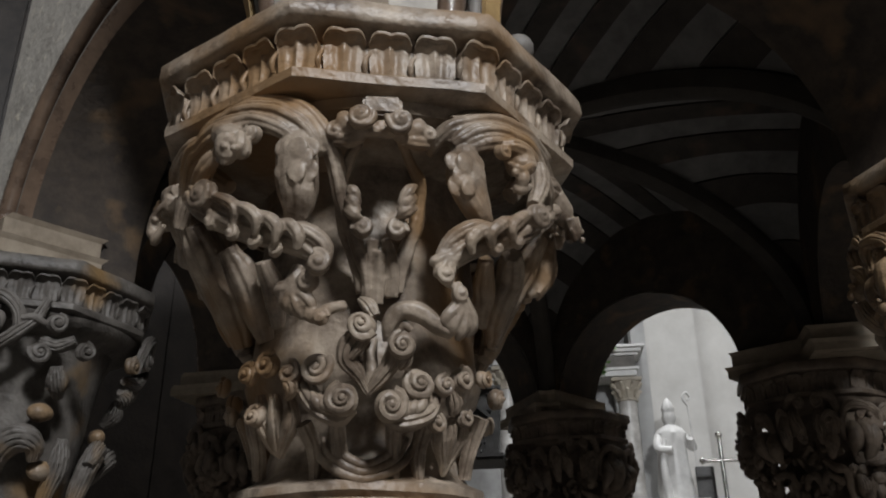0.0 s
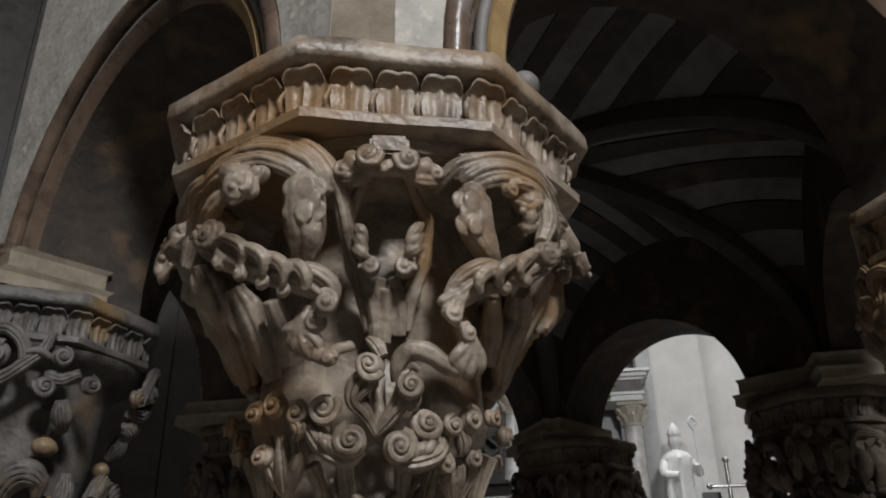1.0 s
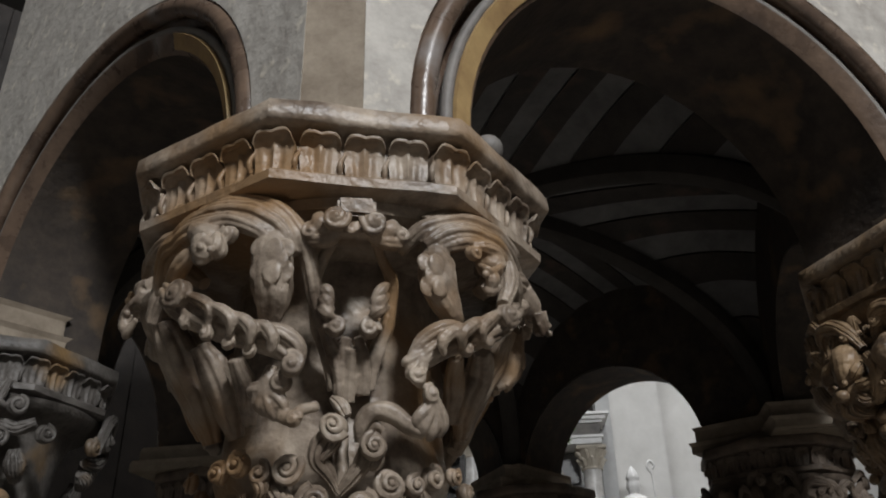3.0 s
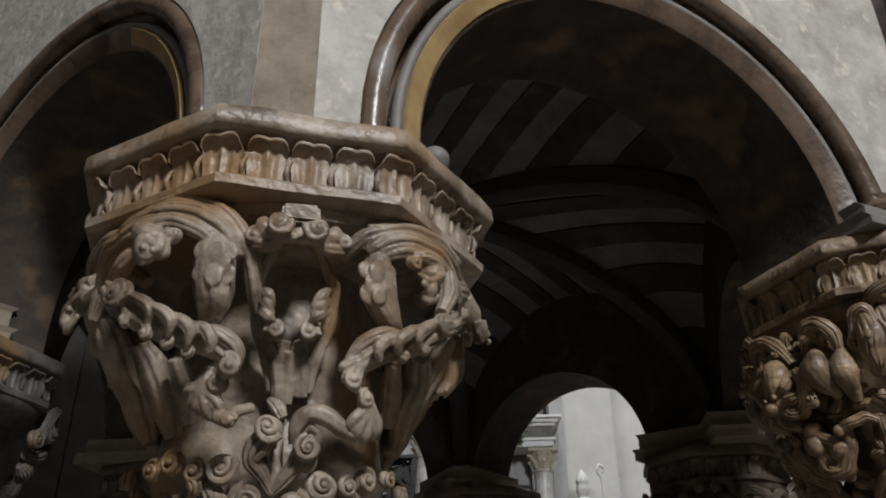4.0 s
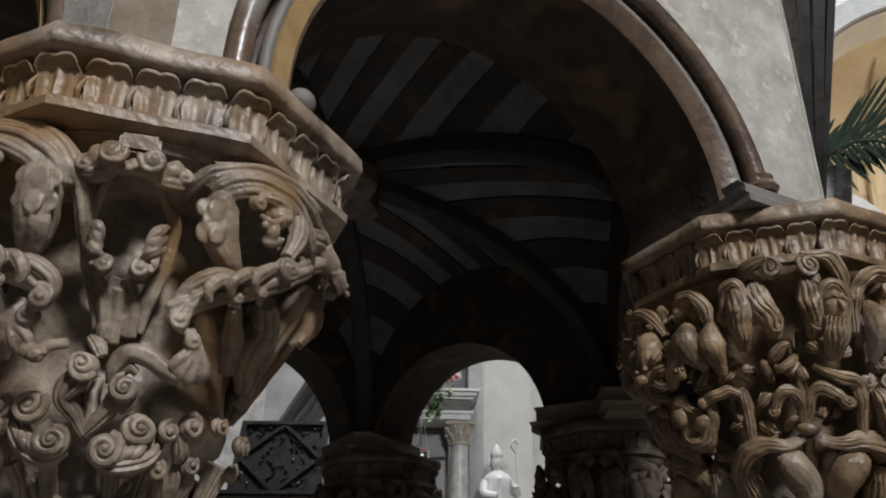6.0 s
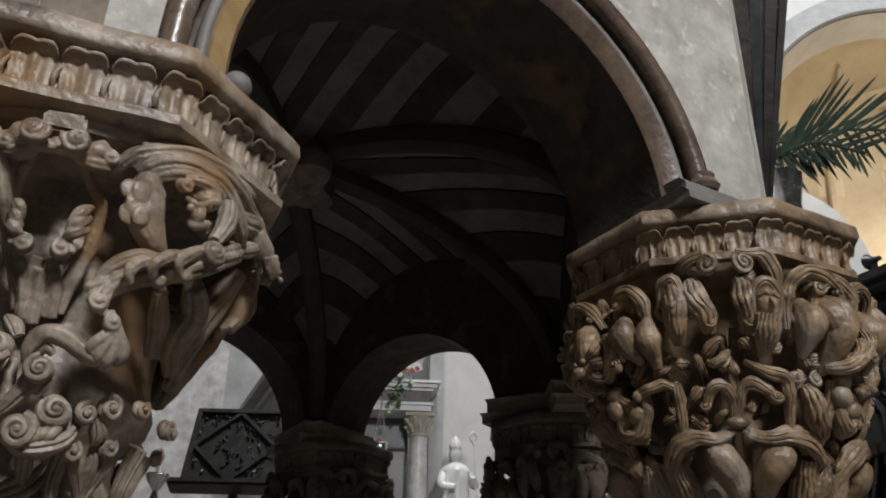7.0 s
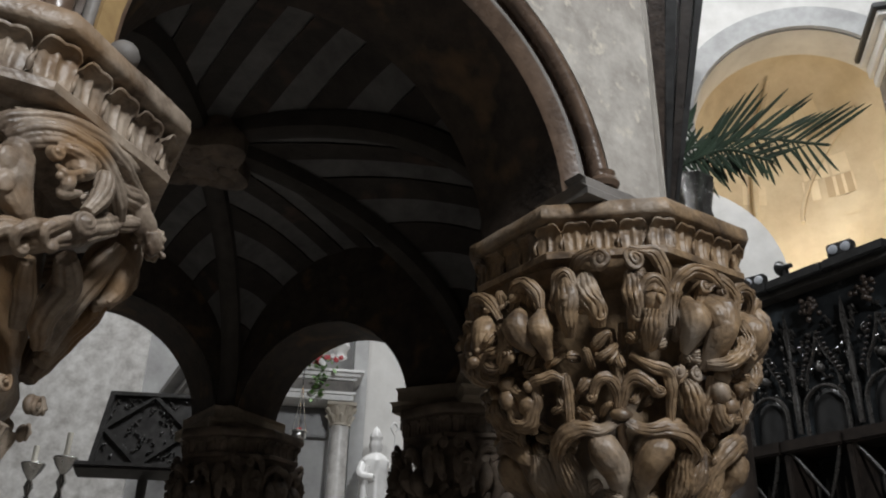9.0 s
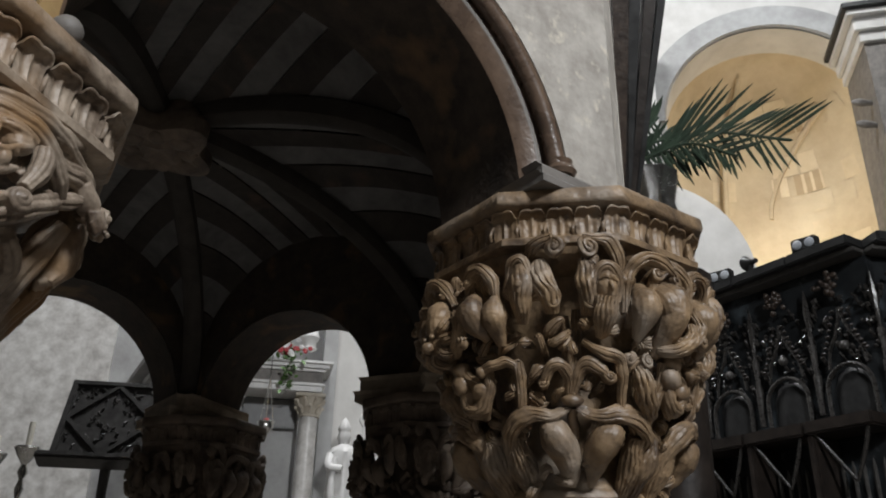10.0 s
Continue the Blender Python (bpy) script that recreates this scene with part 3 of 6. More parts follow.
def creature_west(k):
    """Winged creature in a fluted hood: small bent head, scaled breast, leafy tail thrown across."""
    bm = bmesh.new()
    k.limb(bm, [(-154.7, 2.237, .262), (-145.3, 2.254, .270), (-135.6, 2.257, .274), (-127.6, 2.253, .274), (-119.7, 2.235, .271), (-114.1, 2.205, .266), (-111.8, 2.178, .252), (-110.4, 2.139, .232), (-106.9, 2.097, .208), (-102.9, 2.059, .192), (-101.2, 2.020, .182)], [.01, .013, .013, .013, .013, .012, .011, .01, .009, .008, .006], 3, .10)
    k.limb(bm, [(-157.8, 2.209, .268), (-148.8, 2.232, .278), (-138.2, 2.235, .286), (-129.1, 2.232, .288), (-121.9, 2.218, .283), (-117.2, 2.199, .273), (-115.2, 2.174, .267)], [.012, .015, .016, .016, .016, .014, .01], 4, .12)
    k.limb(bm, [(-159.8, 2.171, .272), (-153.8, 2.205, .282), (-145.6, 2.211, .290), (-138.3, 2.216, .296), (-129.6, 2.215, .296), (-123, 2.202, .290), (-119.7, 2.187, .280)], [.013, .016, .017, .016, .012, .011, .008], 4, .12)
    k.limb(bm, [(-148.1, 2.160, .288), (-142.8, 2.173, .298), (-138.2, 2.185, .302)], [.01, .012, .008], 3, .1)
    k.limb(bm, [(-138.5, 2.211, .300), (-133.6, 2.189, .306), (-131.9, 2.184, .300)], [.014, .019, .014], 0)
    k.limb(bm, [(-133.4, 2.181, .318), (-132.2, 2.162, .322), (-133.5, 2.156, .314)], [.015, .013, .007], 0)
    k.limb(bm, [(-134, 2.179, .324), (-131, 2.174, .330), (-129, 2.169, .326)], [.003, .0045, .003], 0)
    k.limb(bm, [(-129.5, 2.185, .318), (-129, 2.169, .324), (-130.4, 2.160, .322)], [.006, .009, .004], 4, .16)
    k.limb(bm, [(-128.5, 2.181, .314), (-128.6, 2.164, .318), (-130.6, 2.157, .314)], [.005, .008, .004], 4, .16)
    k.spiral(bm, -128, 2.190, .310, .013, 1, 120, 1.5)
    k.knob(bm, -131.4, 2.165, .334, .005, (1, 1, 1))
    k.knob(bm, -128.9, 2.159, .335, .005, (1, 1, 1))
    k.limb(bm, [(-135.1, 2.161, .318), (-132.8, 2.150, .324), (-132, 2.152, .320)], [.003, .004, .003], 0)
    k.limb(bm, [(-120.5, 2.206, .269), (-120, 2.174, .273), (-119.7, 2.141, .271), (-119.9, 2.111, .265), (-122.1, 2.088, .246)], [.018, .0245, .0255, .02, .006], 0)
    k.knob(bm, -121.9, 2.176, .290, .0122, (.28, 1.0, 1.2))
    k.knob(bm, -118.1, 2.169, .297, .0122, (.28, 1.0, 1.2))
    k.knob(bm, -115.6, 2.171, .290, .0122, (.28, 1.0, 1.2))
    k.knob(bm, -119.7, 2.156, .295, .0122, (.28, 1.0, 1.2))
    k.knob(bm, -116.6, 2.154, .295, .0122, (.28, 1.0, 1.2))
    k.knob(bm, -121.5, 2.145, .290, .0122, (.28, 1.0, 1.2))
    k.knob(bm, -117.8, 2.139, .297, .0122, (.28, 1.0, 1.2))
    k.knob(bm, -115.3, 2.142, .290, .0122, (.28, 1.0, 1.2))
    k.limb(bm, [(-121.7, 2.136, .286), (-122, 2.116, .279), (-122.7, 2.091, .264)], [.0045, .0055, .003], 0, seg=8)
    k.limb(bm, [(-119.7, 2.133, .289), (-120.1, 2.114, .282), (-121.3, 2.090, .265)], [.0045, .0055, .003], 0, seg=8)
    k.limb(bm, [(-117.8, 2.130, .293), (-118.3, 2.111, .285), (-120, 2.089, .266)], [.0045, .0055, .003], 0, seg=8)
    k.limb(bm, [(-116.5, 2.131, .289), (-117.1, 2.112, .282), (-118.9, 2.089, .265)], [.0045, .0055, .003], 0, seg=8)
    k.limb(bm, [(-115.2, 2.132, .286), (-115.8, 2.113, .279), (-117.8, 2.089, .264)], [.0045, .0055, .003], 0, seg=8)
    k.add("winged_creature", bm, "carved winged creature with scaled breast under a fluted hood", voxel=0.0016)


def tail_west(k):
    """Leafy tail thrown across the front, ending in scrolls and a fan."""
    bm = bmesh.new()
    k.limb(bm, [(-149.9, 2.149, .284), (-139.7, 2.112, .292), (-131.1, 2.085, .290), (-124.7, 2.072, .280), (-118.2, 2.061, .271), (-113.3, 2.043, .267)], [.017, .02, .0185, .0165, .015, .011], 4, .10)
    k.spiral(bm, -138.2, 2.121, .320, .020, 1, 200, 1.8)
    k.limb(bm, [(-138.5, 2.123, .310), (-132.6, 2.107, .315), (-129.9, 2.092, .314), (-130.7, 2.077, .308)], [.004, .0075, .0075, .004], 3, .14)
    k.limb(bm, [(-132.4, 2.103, .310), (-127.3, 2.090, .315), (-124.9, 2.076, .314), (-125.6, 2.061, .308)], [.004, .0075, .0075, .004], 3, .14)
    k.limb(bm, [(-127.6, 2.090, .304), (-122.9, 2.078, .309), (-120.6, 2.065, .308), (-121.1, 2.050, .302)], [.004, .0075, .0075, .004], 3, .14)
    k.limb(bm, [(-123.2, 2.081, .294), (-118.7, 2.070, .299), (-116.4, 2.057, .298), (-116.9, 2.042, .292)], [.004, .0075, .0075, .004], 3, .14)
    k.spiral(bm, -137.4, 2.089, .308, .011, -1, 120, 1.3)
    k.spiral(bm, -131.1, 2.068, .308, .011, -1, 120, 1.3)
    k.spiral(bm, -126.4, 2.056, .302, .011, -1, 120, 1.3)
    k.spiral(bm, -122, 2.047, .294, .011, -1, 120, 1.3)
    k.spiral(bm, -112.5, 2.029, .288, .017, -1, 120, 1.6)
    k.limb(bm, [(-121.1, 2.073, .288), (-116.3, 2.069, .280), (-112.3, 2.054, .273), (-110.9, 2.035, .269)], [.007, .011, .011, .005], 4, .12)
    k.spiral(bm, -115.4, 2.014, .274, .014, 1, 60, 1.5)
    k.limb(bm, [(-118.6, 2.036, .266), (-118.9, 2.013, .266), (-115.9, 1.992, .264), (-114.5, 1.978, .258)], [.006, .0095, .0085, .003], 3, .12)
    k.limb(bm, [(-118.6, 2.036, .266), (-119.3, 2.013, .266), (-118.6, 1.989, .264), (-117, 1.975, .258)], [.006, .0095, .0085, .003], 3, .12)
    k.limb(bm, [(-118.6, 2.036, .266), (-119.7, 2.013, .266), (-121.1, 1.995, .264), (-119.4, 1.981, .258)], [.006, .0095, .0085, .003], 3, .12)
    k.limb(bm, [(-118.6, 2.036, .266), (-120.1, 2.013, .266), (-122.9, 2.009, .264), (-121.1, 1.994, .258)], [.006, .0095, .0085, .003], 3, .12)
    k.limb(bm, [(-116.5, 1.980, .262), (-112.8, 1.975, .262), (-111.2, 1.985, .258), (-107.2, 1.994, .246)], [.007, .009, .007, .006], 0)
    k.spiral(bm, -112.2, 1.972, .269, .011, 1, 0, 1.2)
    k.add("leafy_tail", bm, "leafy carved tail with scrolls", voxel=0.0016)


def creature_east(k):
    """Its fellow, head to the front, with a narrow opening between neck and breast."""
    bm = bmesh.new()
    k.limb(bm, [(-83.4, 2.203, .236), (-83.5, 2.208, .256), (-80.7, 2.221, .268), (-74.5, 2.237, .273), (-66.7, 2.247, .278), (-57.5, 2.248, .280), (-47.5, 2.245, .276), (-32.9, 2.238, .271)], [.006, .009, .012, .013, .013, .013, .012, .009], 3, .10)
    k.limb(bm, [(-80.3, 2.196, .269), (-74.7, 2.216, .282), (-68, 2.222, .290), (-61.1, 2.220, .292), (-55.1, 2.211, .290), (-48.2, 2.191, .284), (-42, 2.169, .274)], [.01, .014, .015, .015, .014, .014, .01], 4, .12)
    k.limb(bm, [(-76.1, 2.198, .276), (-71.9, 2.205, .288), (-66.7, 2.209, .296)], [.009, .011, .008], 3, .1)
    k.limb(bm, [(-64.8, 2.202, .294), (-65.2, 2.182, .306), (-63.7, 2.173, .302)], [.014, .019, .016], 0)
    k.limb(bm, [(-68.4, 2.159, .324), (-69.3, 2.141, .330), (-68.5, 2.137, .326)], [.007, .009, .006], 0)
    k.limb(bm, [(-71.9, 2.161, .322), (-71.3, 2.153, .332), (-70.1, 2.151, .334), (-67.1, 2.163, .330), (-62.7, 2.180, .318)], [.003, .0048, .004, .0048, .003], 0)
    k.limb(bm, [(-70, 2.136, .318), (-68.8, 2.130, .326), (-64.7, 2.145, .318)], [.004, .007, .004], 0)
    k.knob(bm, -71.5, 2.145, .331, .005, (1, 1, 1))
    k.knob(bm, -67, 2.156, .329, .005, (1, 1, 1))
    k.spiral(bm, -72.2, 2.180, .316, .013, -1, 60, 1.4)
    k.limb(bm, [(-71.8, 2.193, .310), (-67.3, 2.193, .318), (-61.4, 2.190, .312)], [.006, .01, .006], 4, .14)
    k.limb(bm, [(-55.9, 2.199, .296), (-56.4, 2.168, .300), (-60.2, 2.132, .302)], [.012, .014, .01], 4, .12)
    k.limb(bm, [(-76.2, 2.203, .267), (-77, 2.169, .272), (-75.5, 2.140, .272), (-72, 2.117, .269), (-66.7, 2.102, .262)], [.016, .0225, .022, .015, .005], 0)
    k.knob(bm, -82.1, 2.165, .287, .0116, (.28, 1.0, 1.2))
    k.knob(bm, -79.7, 2.164, .294, .0116, (.28, 1.0, 1.2))
    k.knob(bm, -75.5, 2.173, .287, .0116, (.28, 1.0, 1.2))
    k.knob(bm, -80.7, 2.149, .291, .0116, (.28, 1.0, 1.2))
    k.knob(bm, -77.6, 2.153, .291, .0116, (.28, 1.0, 1.2))
    k.knob(bm, -81.3, 2.136, .287, .0116, (.28, 1.0, 1.2))
    k.knob(bm, -78.9, 2.135, .294, .0116, (.28, 1.0, 1.2))
    k.knob(bm, -74.8, 2.144, .287, .0116, (.28, 1.0, 1.2))
    k.limb(bm, [(-80.5, 2.127, .286), (-77, 2.113, .278), (-70.2, 2.102, .268)], [.0045, .005, .0025], 0, seg=8)
    k.limb(bm, [(-79, 2.127, .289), (-75.9, 2.113, .281), (-69.4, 2.103, .268)], [.0045, .005, .0025], 0, seg=8)
    k.limb(bm, [(-77.2, 2.129, .289), (-74.4, 2.115, .281), (-68.6, 2.104, .268)], [.0045, .005, .0025], 0, seg=8)
    k.limb(bm, [(-74.8, 2.134, .286), (-72.4, 2.119, .278), (-67.8, 2.105, .268)], [.0045, .005, .0025], 0, seg=8)
    k.add("winged_creature", bm, "carved winged creature with scaled breast and a face turned outwards", voxel=0.0016)


def tail_east(k):
    """Leafy tail of the second creature."""
    bm = bmesh.new()
    k.limb(bm, [(-46.5, 2.153, .278), (-61.2, 2.106, .292), (-68.8, 2.084, .290), (-74.2, 2.073, .278), (-79.7, 2.056, .270), (-82.7, 2.038, .265)], [.016, .0185, .017, .0155, .0145, .01], 4, .10)
    k.spiral(bm, -62.3, 2.111, .318, .018, -1, 340, 1.8)
    k.limb(bm, [(-60.6, 2.122, .308), (-66.8, 2.103, .313), (-69.9, 2.086, .312), (-68.7, 2.072, .306)], [.004, .0075, .0075, .004], 3, .14)
    k.limb(bm, [(-67.3, 2.102, .306), (-72.5, 2.087, .311), (-75.2, 2.071, .310), (-74.2, 2.058, .304)], [.004, .0075, .0075, .004], 3, .14)
    k.limb(bm, [(-72.1, 2.089, .298), (-76.8, 2.076, .303), (-79.4, 2.061, .302), (-78.5, 2.048, .296)], [.004, .0075, .0075, .004], 3, .14)
    k.spiral(bm, -67, 2.074, .306, .011, 1, 60, 1.3)
    k.spiral(bm, -72.4, 2.060, .300, .011, 1, 60, 1.3)
    k.limb(bm, [(-71.9, 2.091, .286), (-77.5, 2.084, .282), (-81.3, 2.072, .274), (-84.2, 2.052, .269)], [.007, .011, .01, .005], 4, .12)
    k.limb(bm, [(-78.2, 2.058, .276), (-81.2, 2.053, .273), (-85.1, 2.043, .269), (-85.4, 2.037, .266)], [.005, .008, .0075, .003], 3, .12)
    k.limb(bm, [(-78.2, 2.058, .276), (-81.2, 2.053, .273), (-84.5, 2.029, .269), (-84.9, 2.023, .266)], [.005, .008, .0075, .003], 3, .12)
    k.limb(bm, [(-78.2, 2.058, .276), (-81.2, 2.053, .273), (-82.2, 2.021, .269), (-82.5, 2.015, .266)], [.005, .008, .0075, .003], 3, .12)
    k.spiral(bm, -83.1, 2.025, .276, .013, 1, 120, 1.4)
    k.spiral(bm, -78.9, 2.008, .272, .013, 1, 90, 1.5)
    k.limb(bm, [(-78.3, 2.018, .262), (-77, 1.998, .264), (-74.5, 1.978, .260), (-74.8, 1.964, .252)], [.006, .0095, .0085, .003], 3, .12)
    k.limb(bm, [(-78.3, 2.018, .262), (-77.5, 1.998, .264), (-77.3, 1.972, .260), (-77.6, 1.958, .252)], [.006, .0095, .0085, .003], 3, .12)
    k.limb(bm, [(-78.3, 2.018, .262), (-78, 1.998, .264), (-79.8, 1.973, .260), (-80.2, 1.960, .252)], [.006, .0095, .0085, .003], 3, .12)
    k.limb(bm, [(-78.3, 2.018, .262), (-78.5, 1.997, .264), (-81.7, 1.980, .260), (-82.1, 1.966, .252)], [.006, .0095, .0085, .003], 3, .12)
    k.add("leafy_tail", bm, "leafy carved tail with scrolls", voxel=0.0016)


def capes(k):
    """Folded wings and hind legs that run down behind the tails."""
    bm = bmesh.new()
    k.limb(bm, [(-177.7, 2.183, .268), (-177.4, 2.234, .273), (-163.7, 2.240, .276), (-153.2, 2.242, .276)], [.012, .015, .014, .008], 4, .12)
    k.limb(bm, [(-176.8, 2.222, .268), (-176.9, 2.171, .262), (-177.8, 2.125, .236), (-179.3, 2.089, .212), (179.3, 2.045, .190), (178.4, 2.008, .175)], [.013, .018, .022, .022, .019, .012], 3, .10)
    k.limb(bm, [(-164.3, 2.142, .258), (-166.4, 2.110, .236), (-168.1, 2.070, .208), (-165.6, 2.024, .187), (-167.4, 1.993, .173)], [.018, .024, .024, .02, .012], 3, .10)
    k.limb(bm, [(-148, 2.091, .241), (-146.9, 2.060, .216), (-146, 2.021, .193), (-145.9, 1.985, .176)], [.014, .02, .018, .01], 3, .10)
    k.limb(bm, [(-134.1, 2.065, .230), (-134.7, 2.032, .204), (-137.1, 1.996, .184)], [.01, .014, .009], 4, .12)
    k.limb(bm, [(-179.5, 2.086, .210), (179.9, 2.069, .201), (179, 2.062, .196)], [.012, .014, .008], 4, .12)
    k.limb(bm, [(-174, 2.291, .266), (-153.9, 2.273, .276), (-146.2, 2.257, .276)], [.01, .014, .012], 0, flat=.5)
    k.limb(bm, [(-123.1, 2.249, .262), (-132.2, 2.268, .262), (-142.8, 2.276, .262)], [.012, .016, .012], 0)
    k.add("folded_wing", bm, "long folded wings of the creature", voxel=0.0016)
    bm = bmesh.new()
    k.limb(bm, [(-24.9, 2.167, .252), (-24.9, 2.132, .231), (-23.9, 2.096, .210), (-22.3, 2.058, .192), (-21.5, 2.014, .175)], [.013, .019, .022, .018, .011], 3, .10)
    k.limb(bm, [(-50, 2.102, .236), (-38.6, 2.082, .212), (-38.9, 2.040, .192), (-25.4, 2.011, .175)], [.014, .02, .018, .01], 3, .10)
    k.limb(bm, [(-62.3, 2.080, .231), (-55.2, 2.049, .204), (-49, 2.013, .184)], [.01, .014, .009], 4, .12)
    k.limb(bm, [(-53.7, 2.256, .271), (-49.9, 2.246, .280), (-36.6, 2.267, .278)], [.01, .014, .01], 0, flat=.5)
    k.limb(bm, [(-43.5, 2.222, .271), (-26.4, 2.254, .272), (-27, 2.248, .269)], [.007, .01, .007], 0, flat=.5)
    k.limb(bm, [(-79.3, 2.235, .262), (-70.4, 2.253, .265), (-57.4, 2.270, .265)], [.012, .016, .012], 0)
    k.add("folded_wing", bm, "long folded wings of the creature", voxel=0.0016)


def stalk_between(k):
    """Tall forked stalk with curled leaves that fills the gap between two creatures."""
    bm = bmesh.new()
    k.limb(bm, [(-103.9, 2.033, .176), (-105.9, 2.080, .186), (-111.1, 2.120, .200), (-111.1, 2.159, .214), (-108.1, 2.185, .232), (-104.8, 2.197, .258)], [.006, .007, .008, .009, .008, .006], 2, .08)
    k.limb(bm, [(-90.4, 2.035, .176), (-88.7, 2.084, .186), (-84.4, 2.126, .200), (-85, 2.166, .214), (-89.6, 2.186, .232), (-93.3, 2.199, .258)], [.006, .007, .008, .009, .008, .006], 2, .08)
    k.spiral(bm, -103.6, 2.096, .232, .015, -1, 200, 1.7)
    k.limb(bm, [(-109.5, 2.153, .226), (-106.6, 2.138, .240), (-104.2, 2.122, .238)], [.004, .008, .003], 3, .14)
    k.limb(bm, [(-109.3, 2.139, .226), (-106.5, 2.124, .240), (-104.2, 2.113, .238)], [.004, .008, .003], 3, .14)
    k.limb(bm, [(-109.2, 2.125, .226), (-106.4, 2.111, .240), (-104.1, 2.105, .238)], [.004, .008, .003], 3, .14)
    k.limb(bm, [(-101.6, 2.024, .180), (-101.6, 2.070, .194), (-99.9, 2.091, .206)], [.008, .009, .006], 3, .1)
    k.limb(bm, [(-109.6, 2.149, .204), (-110.8, 2.114, .196), (-106.7, 2.074, .184), (-104.4, 2.033, .174)], [.006, .009, .008, .006], 2, .08)
    k.spiral(bm, -93.4, 2.096, .232, .015, 1, 340, 1.7)
    k.limb(bm, [(-87.7, 2.158, .226), (-91.1, 2.142, .240), (-93.2, 2.125, .238)], [.004, .008, .003], 3, .14)
    k.limb(bm, [(-87.6, 2.144, .226), (-91, 2.128, .240), (-93.2, 2.116, .238)], [.004, .008, .003], 3, .14)
    k.limb(bm, [(-87.6, 2.131, .226), (-91, 2.115, .240), (-93.2, 2.107, .238)], [.004, .008, .003], 3, .14)
    k.limb(bm, [(-92, 2.026, .180), (-93.5, 2.071, .194), (-96.1, 2.092, .206)], [.008, .009, .006], 3, .1)
    k.limb(bm, [(-86.5, 2.154, .204), (-84.4, 2.120, .196), (-87.6, 2.077, .184), (-88.9, 2.036, .174)], [.006, .009, .008, .006], 2, .08)
    k.spiral(bm, -104, 2.208, .296, .019, -1, 20, 1.7)
    k.spiral(bm, -95.3, 2.205, .296, .019, 1, 160, 1.7)
    k.limb(bm, [(-105.2, 2.191, .268), (-104.1, 2.205, .273), (-100.2, 2.203, .273), (-99.7, 2.215, .276)], [.006, .01, .008, .005], 4, .12)
    k.limb(bm, [(-93.1, 2.190, .268), (-95.1, 2.203, .273), (-98.5, 2.202, .273), (-99.4, 2.215, .276)], [.006, .01, .008, .005], 4, .12)
    k.limb(bm, [(-109.4, 2.226, .272), (-108, 2.213, .276), (-104.9, 2.201, .273)], [.007, .011, .006], 0, flat=.6)
    k.limb(bm, [(-88.6, 2.223, .272), (-90.3, 2.211, .276), (-93.9, 2.199, .273)], [.007, .011, .006], 0, flat=.6)
    k.spiral(bm, -110.7, 2.203, .273, .013, 1, 60, 1.3)
    k.spiral(bm, -87.3, 2.206, .273, .013, -1, 120, 1.3)
    k.limb(bm, [(-110.9, 2.195, .265), (-107.7, 2.193, .268), (-104.1, 2.196, .269)], [.008, .01, .006], 3, .12)
    k.limb(bm, [(-86.8, 2.198, .265), (-90.3, 2.195, .268), (-94.4, 2.196, .269)], [.008, .01, .006], 3, .12)
    k.limb(bm, [(-97.8, 2.077, .204), (-97.8, 2.056, .192), (-97.7, 2.017, .180)], [.009, .008, .008], 3, .1)
    k.add("forked_stalk", bm, "forked stalk with paired scrolls at its top", voxel=0.0016)


def heart_leaf(k):
    """Folded pointed leaf hung from two scrolls, one of them on a long hooked stem."""
    k.stem('leaf', [(-100.5, 1.905, .206), (-104.4, 1.925, .214), (-107.5, 1.942, .218), (-104.9, 1.962, .222), (-100.6, 1.981, .222)], [.004, .009, .012, .012, .007], 3, .14)
    k.stem('leaf', [(-100.5, 1.905, .206), (-97.3, 1.920, .214), (-94.6, 1.937, .220), (-93.2, 1.955, .224)], [.004, .009, .011, .008], 3, .14)
    k.stem('leaf', [(-100.2, 1.914, .198), (-100, 1.942, .198), (-99.4, 1.970, .196)], [.005, .008, .006], 0)
    k.stem('leaf', [(-106, 1.937, .226), (-102.9, 1.953, .230), (-100.5, 1.971, .230)], [.003, .006, .004], 3, .14)
    k.stem('leaf', [(-92.2, 1.931, .220), (-90.6, 1.936, .226), (-89.4, 1.949, .228)], [.005, .009, .005], 3, .14)
    k.volute(-103, 1.972, .240, .019, -1, 330, 1.7)
    k.volute(-92.2, 1.950, .242, .018, 1, 100, 1.7)
    k.stem('leaf', [(-95.3, 1.957, .228), (-95.3, 1.977, .236), (-92.2, 1.991, .242), (-87.2, 1.987, .246), (-82.9, 1.973, .250), (-79.1, 1.966, .254)], [.007, .0105, .0115, .011, .01, .008], 3, .06)
    k.stem('leaf', [(-93.6, 1.967, .232), (-91.4, 1.975, .238), (-89.5, 1.969, .238)], [.004, .006, .004], 0)
    k.stem('leaf', [(-99.5, 1.989, .222), (-100.9, 2.002, .220), (-103.4, 2.013, .212)], [.006, .009, .005], 3, .1)


